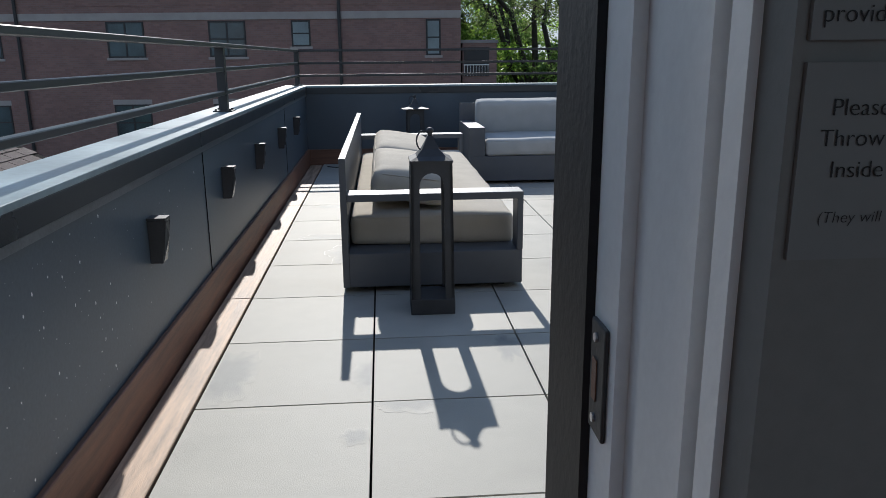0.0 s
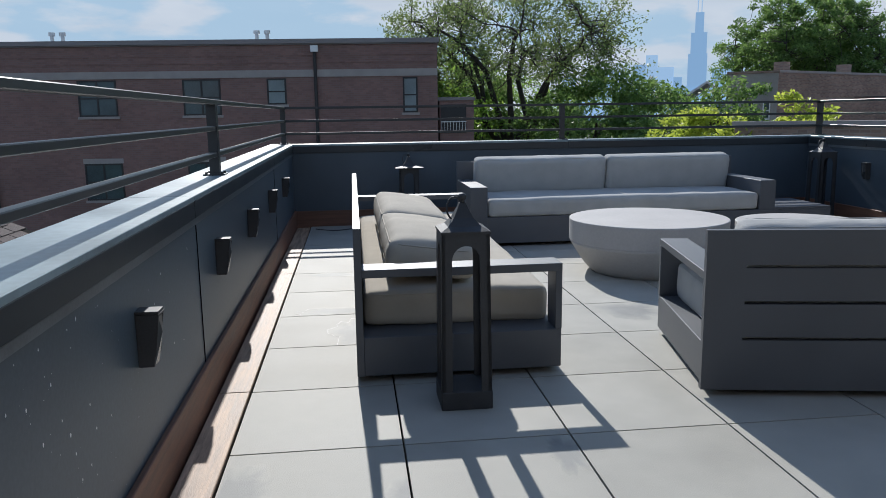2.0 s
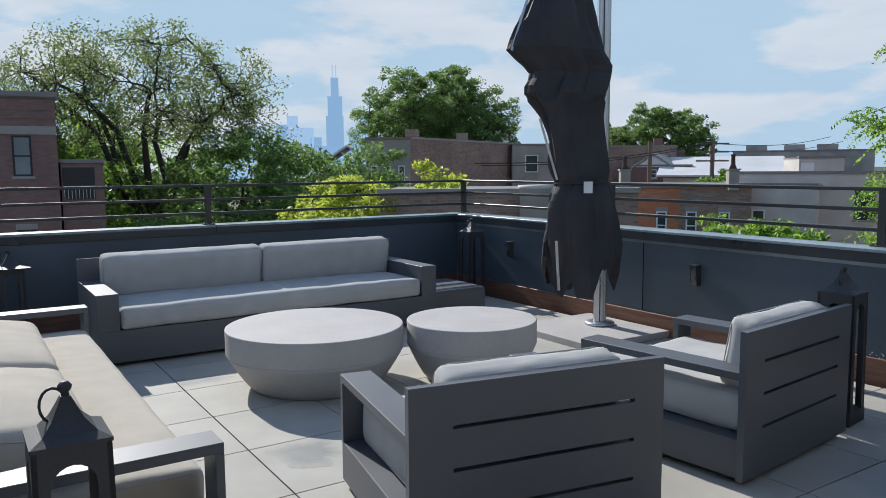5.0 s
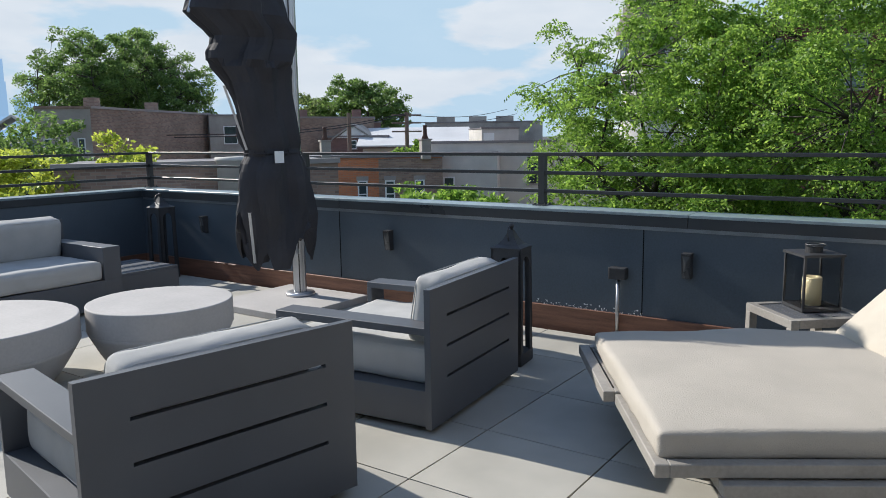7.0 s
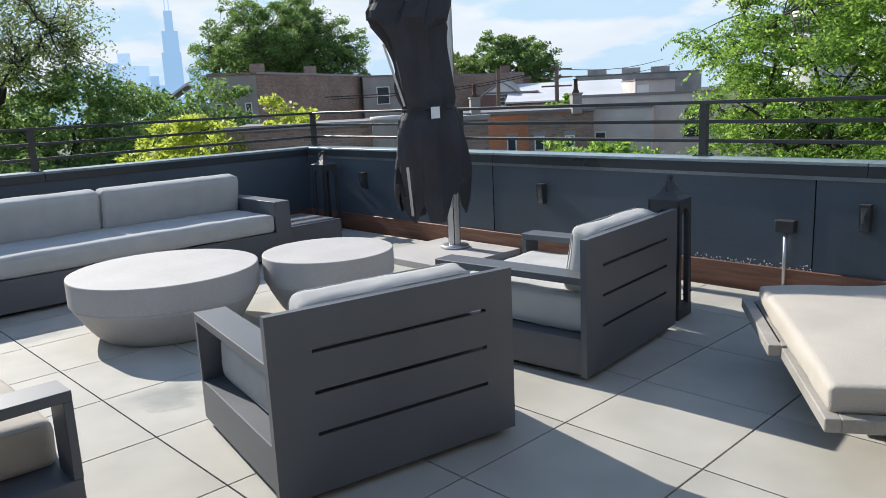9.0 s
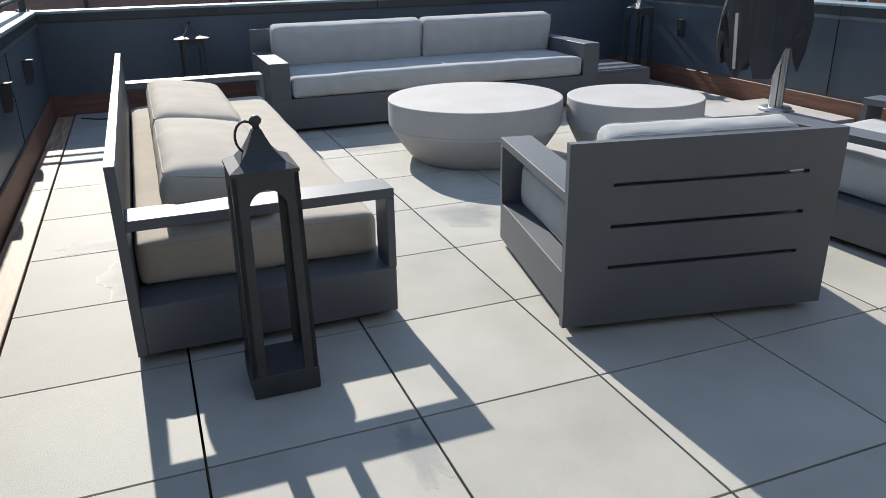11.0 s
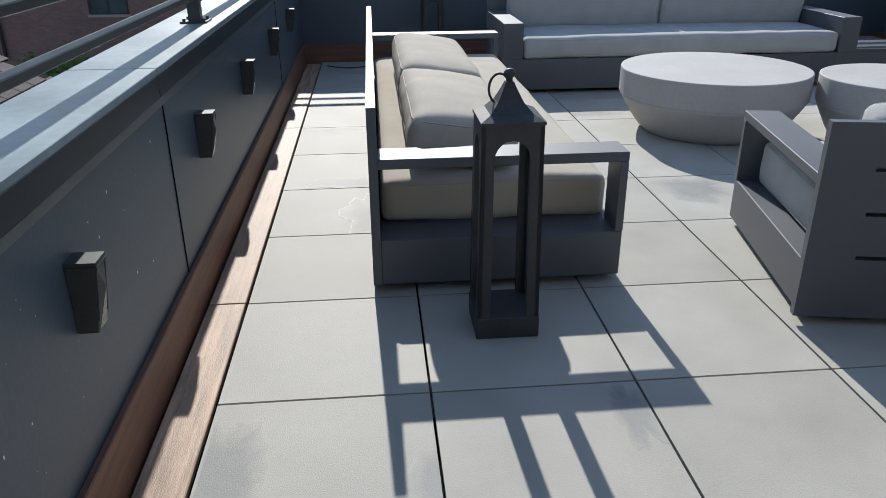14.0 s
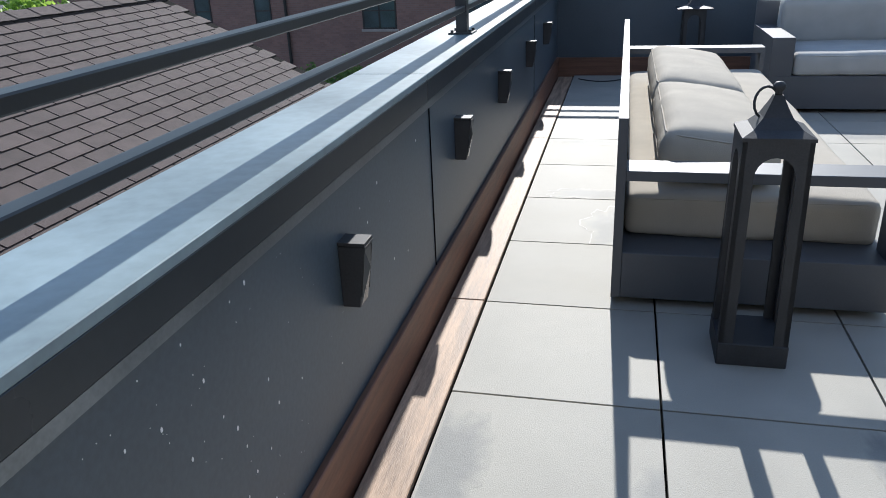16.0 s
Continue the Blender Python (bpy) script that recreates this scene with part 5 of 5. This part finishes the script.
def tree(name, label, x, y, ground, fork, centre, radii, clumps, per, leaf, m, seed, trunk=0.25, limbs=7, spread=0.55, hollow=0.35, flat=1.0, tuft=0, twigs=True, frond=0.0, category="tree"):
    """Trunk with limbs that reach clumps of leaves spread through an uneven crown."""
    rng = np.random.default_rng(seed)
    t = thing(name, label, category, "", pose(x, y, ground))
    c = np.array(centre) - np.array((x, y, ground))
    R = np.array(radii)
    P = []
    while len(P) < clumps:
        d = rng.normal(0, 1, 3)
        d /= np.linalg.norm(d)
        q = (hollow + (1 - hollow) * rng.uniform(0, 1) ** 0.55)
        lump = 1 + 0.22 * noise.noise(Vector(d * 1.7) + Vector((seed, 0, 0))) + 0.14 * noise.noise(Vector(d * 4.5) + Vector((0, seed, 0)))
        if d[2] < -0.8:
            continue
        P.append(c + d * R * q * lump)
    P = np.array(P)
    top = Vector((0, 0, fork - ground))
    bm = bmesh.new()
    pts = [Vector((0, 0, 0)), Vector((trunk * 0.3, 0, top.z * 0.5)), top]
    limb(bm, pts, trunk * 1.15, trunk * 0.85, 9)
    nodes = []
    for k in range(limbs):
        a = 6.283 * (k + rng.uniform(-0.25, 0.25)) / limbs
        e = Vector(c + np.array((math.cos(a), math.sin(a), rng.uniform(-0.25, 0.45))) * R * spread)
        mid = top.lerp(e, 0.5) + Vector((0, 0, 0.12 * (e - top).length)) + Vector(rng.normal(0, 0.06, 3)) * (e - top).length
        seg = [top, top.lerp(mid, 0.5) + Vector(rng.normal(0, 0.03, 3)) * (e - top).length, mid, mid.lerp(e, 0.55) + Vector(rng.normal(0, 0.04, 3)) * (e - top).length, e]
        limb(bm, seg, trunk * 0.55, trunk * 0.16, 7)
        nodes += seg[1:]
    if twigs:
        # forking side branches
        for k in range(limbs * 7):
            p = P[int(rng.integers(len(P)))]
            na = np.array([tuple(v) for v in nodes])
            a, b = Vector(na[int(np.argmin(np.linalg.norm(na - p, axis=1)))]), Vector(p)
            if (b - a).length > 0.5:
                b = a.lerp(b, 0.85)
                d = (b - a).length
                seg = [a] + [a.lerp(b, f) + Vector(rng.normal(0, 0.07, 3)) * d + Vector((0, 0, 0.08 * d)) for f in (0.33, 0.66)] + [b]
                limb(bm, seg, trunk * 0.17, trunk * 0.06, 5)
                nodes += seg[1:]
        na = np.array([tuple(v) for v in nodes])
        for p in P:
            j = int(np.argmin(np.linalg.norm(na - p, axis=1) + rng.uniform(0, 0.3, len(na))))
            a, b = Vector(na[j]), Vector(p)
            m_ = a.lerp(b, 0.5) + Vector(rng.normal(0, 0.10, 3)) * (b - a).length
            limb(bm, [a, m_, b], trunk * 0.07, trunk * 0.02, 4)
    smooth(bm)
    part("trunk", bm, M_BARK, t)
    sz = tuft or R.mean() * 1.0 / clumps ** (1 / 3)
    off = rng.normal(0, 1, (clumps, per, 3))
    off *= (rng.uniform(0, 1, (clumps, per)) ** 0.5 / np.linalg.norm(off, axis=2))[:, :, None]
    pts = (P[:, None, :] + off * sz * rng.uniform(0.6, 1.25, clumps)[:, None, None] * np.array((1.0, 1.0, 0.62 * flat))).reshape(-1, 3)
    if frond:
        # leaflets strung in pairs along arching stalks
        k = 18
        base = pts.reshape(clumps, per, 3)[:, ::k].reshape(-1, 3)
        az = rng.uniform(0, 2 * np.pi, len(base))
        w = np.stack([np.cos(az), np.sin(az), rng.uniform(-0.1, 0.5, len(base))], 1)
        side = np.stack([-np.sin(az), np.cos(az), np.zeros(len(base))], 1)
        u = np.linspace(0, 1, k)[None, :, None]
        ln = frond * rng.uniform(0.6, 1.3, len(base))[:, None, None]
        pts = base[:, None, :] + w[:, None, :] * u * ln - np.array((0, 0, 0.75)) * u * u * ln
        pts = pts + side[:, None, :] * (np.where(np.arange(k) % 2, 1, -1)[None, :, None] * leaf * 0.42)
        pts = pts.reshape(-1, 3)
    me = leaves_mesh(pts, leaf, rng)
    me.materials.append(m)
    ob = new("crown", me)
    ob.parent = t
    return t


tree("tree", "tall open honey locust with thin olive foliage and dark limbs", 7.6, 32.1, -9, -1.0, (7.4, 32.1, 4.3), (6.2, 4.6, 3.05), 700, 42, 0.15, M_LEAF_O, 3, trunk=0.31, limbs=7, spread=0.66, hollow=0.25, tuft=0.6)
tree("tree", "dense round dark green tree behind the old brick building", 32.0, 47.5, -9, 3.0, (31.8, 47.4, 4.4), (6.5, 5.4, 4.4), 820, 120, 0.20, M_LEAF_D, 5, trunk=0.4, hollow=0.2)
tree("tree", "leafy honey locust with fresh green foliage close beside the deck", 17.0, 0.0, -9, -2.0, (17.0, 0.0, 1.5), (4.2, 4.2, 4.9), 640, 414, 0.078, M_LEAF_L, 8, trunk=0.25, limbs=9, hollow=0.35, flat=1.0, tuft=0.40, frond=0.42)
tree("tree", "lower spreading honey locust crown with feathery fresh foliage", 15.9, 4.4, -9, -2.0, (15.9, 3.9, 1.2), (2.4, 2.7, 3.5), 340, 324, 0.08, M_LEAF_L, 18, trunk=0.2, limbs=8, hollow=0.3, flat=1.0, tuft=0.30, frond=0.38)
tree("tree", "round green street tree beyond the roofs", 57.5, 48.0, -9, 2.0, (57.6, 48.0, 3.7), (5.4, 4.5, 3.3), 300, 120, 0.27, M_LEAF_D, 9, trunk=0.35)
tree("tree", "pale green street tree beyond the roofs", 52.0, 52.5, -9, 2.0, (52.5, 52.5, 3.4), (3.6, 3.6, 2.6), 70, 90, 0.34, M_LEAF_O, 10, trunk=0.25)
tree("maple_tree", "bright yellow green maple top just beyond the deck railing", 9.1, 16.6, -9, -3.0, (9.0, 16.8, -1.0), (2.0, 2.0, 2.3), 120, 150, 0.15, M_LEAF_B, 12, trunk=0.15, hollow=0.5)
tree("maple_tree", "bright yellow green maple top by the corner of the deck", 11.7, 15.9, -9, -3.0, (11.6, 16.1, -1.0), (1.6, 1.6, 2.4), 100, 150, 0.15, M_LEAF_B, 13, trunk=0.15, hollow=0.5)
for k, (x, y, z, r, h, mm) in enumerate((
    (10.5, 30, 0.4, 3.6, 2.7, M_LEAF_D), (14.8, 29, -0.2, 3.8, 2.6, M_LEAF_D), (17.5, 33, -2.4, 3.8, 2.7, M_LEAF_D), (15.0, 40, 0.0, 4.6, 2.9, M_LEAF_D), (6.0, 41, 1.2, 4.4, 3.2, M_LEAF_L),
    (-13.0, 11.5, -1.6, 3.2, 2.6, M_LEAF_L), (3.6, 31, -0.2, 3.2, 2.8, M_LEAF_L), (6.0, 36.5, 0.6, 4.0, 3.0, M_LEAF_D), (27.5, 29.0, -2.9, 3.0, 2.4, M_LEAF_D), (17.5, 19.5, -2.2, 2.6, 2.2, M_LEAF_L),
    (21.5, 28.5, -2.7, 3.0, 2.4, M_LEAF_D), (11.5, 24, -1.4, 2.8, 2.6, M_LEAF_D), (7.4, 24.5, -2.4, 2.6, 2.6, M_LEAF_D), (15.5, 23, -2.3, 2.8, 2.5, M_LEAF_D), (24.5, 50, -1.5, 4.5, 2.6, M_LEAF_D),
    (10.5, 46, 0.4, 4.5, 3.3, M_LEAF_L), (2.0, 46, 1.0, 5.0, 3.0, M_LEAF_D), (36.5, 25.0, -0.3, 2.2, 1.2, M_LEAF_L), (44.5, 33.0, -0.2, 2.5, 1.8, M_LEAF_L), (20.5, 12.5, -2.0, 2.2, 1.9, M_LEAF_L),
)):
    tree("street_tree", ("full fresh green tree crown below the deck", "full deep green tree crown below the deck")[mm is M_LEAF_D], x, y, -9, z - h * 0.6, (x, y, z), (r, r, h), 90, 120, 0.22, mm, 30 + k, trunk=0.2, hollow=0.45, twigs=False)


def shrubs():
    for k, (x, y) in enumerate(((-7.5, 21.5), (-9.2, 22.5), (-5.6, 22.0))):
        tree("shrub", "green shrub against the brick building", x, y, -9, -6.5, (x, y, -3.6), (1.3, 1.2, 1.6), 40, 60, 0.16, M_LEAF_D, 60 + k, trunk=0.08, hollow=0.4, twigs=False, category="shrub")


shrubs()


# ---- damp patches and droppings ----
M_CRUST = mat("dried_mineral_edge", (0.56, 0.55, 0.52), 0.6, scale=30, vary=0.3, bump=0.4, fine=200, spec=0.3)


def feather(m):
    """Lets the damp film thin out towards its rim, unevenly."""
    nt = m.node_tree
    N, L = nt.nodes.new, nt.links.new
    at = N("ShaderNodeAttribute")
    at.attribute_name = "wet"
    tc = N("ShaderNodeTexCoord")
    n = N("ShaderNodeTexNoise")
    n.inputs["Scale"].default_value, n.inputs["Detail"].default_value = 28, 8
    L(tc.outputs["Object"], n.inputs["Vector"])
    ad = N("ShaderNodeMath")
    ad.operation = "MULTIPLY_ADD"
    ad.inputs[1].default_value = 0.45
    L(n.outputs["Fac"], ad.inputs[0])
    L(at.outputs["Fac"], ad.inputs[2])
    mr = N("ShaderNodeMapRange")
    mr.inputs["From Min"].default_value, mr.inputs["From Max"].default_value = 0.20, 0.70
    L(ad.outputs[0], mr.inputs["Value"])
    b = nt.nodes["Principled BSDF"]
    mx = N("ShaderNodeMix")
    mx.data_type = "RGBA"
    mx.inputs["A"].default_value = (0.402, 0.386, 0.340, 1)
    L(b.inputs["Base Color"].links[0].from_socket, mx.inputs["B"])
    L(mr.outputs["Result"], mx.inputs["Factor"])
    L(mx.outputs["Result"], b.inputs["Base Color"])


feather(M_WET)


def patch(cx, cy, rx, ry, seed, x0=-9.0, x1=99.0, y0=-9.0, y1=99.0):
    """An uneven film of water on one paver, cut at the joints."""
    rim = 0.03 if seed in (5, 6) else 0
    bm = bmesh.new()
    wet = bm.verts.layers.float.new("wet")
    n, rr = 44, 5
    rings = []
    for k in range(1, rr + 1):
        ring = []
        for j in range(n):
            a = 6.28318 * j / n
            w = 1 + 0.45 * noise.noise(Vector((1.6 * math.cos(a), 1.6 * math.sin(a), seed))) + 0.22 * noise.noise(Vector((5 * math.cos(a), 5 * math.sin(a), seed + 3)))
            x = min(x1, max(x0, cx + rx * w * k / rr * math.cos(a)))
            y = min(y1, max(y0, cy + ry * w * k / rr * math.sin(a)))
            v = bm.verts.new((x, y, 0.0005))
            v[wet] = 1 - k / rr
            ring.append(v)
        rings.append(ring)
    for a, b in zip(rings, rings[1:]):
        for j in range(n):
            bm.faces.new((a[j], b[j], b[(j + 1) % n], a[(j + 1) % n]))
    bm.faces.new(rings[0])
    bmesh.ops.remove_doubles(bm, verts=bm.verts[:], dist=0.0004)
    film = tagged(link("damp_patch", bm, M_WET), "thin dark damp patch drying on a paver", "puddle", "damp patches on the pavers")
    if rim:
        # crusty pale edge left by the drying water
        bm = bmesh.new()
        rows_ = []
        for k in (0.985, 1.0 + rim):
            row = []
            for j in range(n * 3):
                a = 6.28318 * j / (n * 3)
                w = 1 + 0.45 * noise.noise(Vector((1.6 * math.cos(a), 1.6 * math.sin(a), seed))) + 0.22 * noise.noise(Vector((5 * math.cos(a), 5 * math.sin(a), seed + 3)))
                w *= k + (k > 1) * rim * 1.4 * noise.noise(Vector((22 * math.cos(a), 22 * math.sin(a), seed)))
                row.append(bm.verts.new((min(x1, max(x0, cx + rx * w * math.cos(a))), min(y1, max(y0, cy + ry * w * math.sin(a))), 0.0009)))
            rows_.append(row)
        for j in range(n * 3):
            q = (rows_[0][j], rows_[1][j], rows_[1][(j + 1) % (n * 3)], rows_[0][(j + 1) % (n * 3)])
            bm.faces.new(q)
        bmesh.ops.remove_doubles(bm, verts=bm.verts[:], dist=0.0002)
        part("rim", bm, M_CRUST, film, "pale crusty drying edge")


g = 0.004
for args in ((0.06, 0.27, 0.125, 0.25, 1, 0.012, 0.606, g, 0.606), (0.62, 0.23, 0.10, 0.13, 2, g, 0.606, g, 0.606), (0.74, 0.0, 0.14, 0.085, 3, 0.614, 1.216, -0.606, -g),
             (0.28, 3.58, 0.20, 0.09, 4, g, 0.606, 3.055, 3.66), (0.34, 2.52, 0.26, 0.075, 5, g, 0.606, 2.444, 3.046), (0.44, 2.05, 0.13, 0.26, 6, g, 0.606, 1.834, 2.436),
             (2.06, 2.25, 0.16, 0.20, 7, 1.834, 2.436, 1.834, 2.436), (1.90, 3.85, 0.30, 0.10, 8, 1.834, 2.436, 3.664, 4.266), (1.16, 0.45, 0.06, 0.17, 9, 0.614, 1.216, g, 0.606), (0.56, -0.24, 0.06, 0.05, 10, g, 0.606, -0.606, -g)):
    patch(*args)


def droppings():
    rng = random.Random(11)
    bm = bmesh.new()
    for k in range(120):
        y, z = rng.gauss(-0.45, 0.26), rng.uniform(0.2, 0.73)
        if k > 95:
            y = rng.uniform(-1.2, 1.0)
        r = 0.0008 + 0.0034 * rng.random() ** 4
        vs = [bm.verts.new((X0 + 0.0012, y + r * math.cos(6.283 * j / 7), z + r * 1.5 * math.sin(6.283 * j / 7))) for j in range(7)]
        bm.faces.new(vs)
    ob = link("droppings", bm, M_WHITE)
    tagged(ob, "scattered tiny white specks on the dark parapet", "specks", kind="stuff")
    bm = bmesh.new()
    for k in range(90):
        y, z = rng.uniform(0.55, 1.35), 0.165 + rng.random() ** 2 * 0.035
        r = rng.uniform(0.002, 0.006)
        vs = [bm.verts.new((X1 - 0.0012, y + r * math.cos(6.283 * j / 6), z + r * math.sin(6.283 * j / 6))) for j in range(6)]
        bm.faces.new(vs)
    ob = link("flaking_paint", bm, M_WHITE)
    tagged(ob, "pale flaking paint flecks above the base board", "flaking paint", kind="stuff")


droppings()


# ---- pavers, last ----
def pavers():
    meshes = {}
    parent = tagged(new("pavers"), "pale grey square porcelain pavers with open dark joints on the roof deck", "paving", kind="structure")
    for i in range(9):
        for j in range(-3, 10):
            ya, yb = j * S, (j + 1) * S
            yb = min(yb, Y1 - 0.025)
            key = round(yb - ya, 3)
            if key not in meshes:
                bm = bmesh.new()
                box(bm, (0.0037, 0.0037, -0.02), (S - 0.0037, yb - ya - 0.0037, 0))
                bevel(bm, 0.0008, 1)
                me = bpy.data.meshes.new("paver")
                bm.to_mesh(me)
                bm.free()
                me.materials.append(M_TILE)
                meshes[key] = me
            ob = new("paver", meshes[key])
            ob.matrix_basis = pose(i * S, ya, 0)
            ob.parent = parent


pavers()
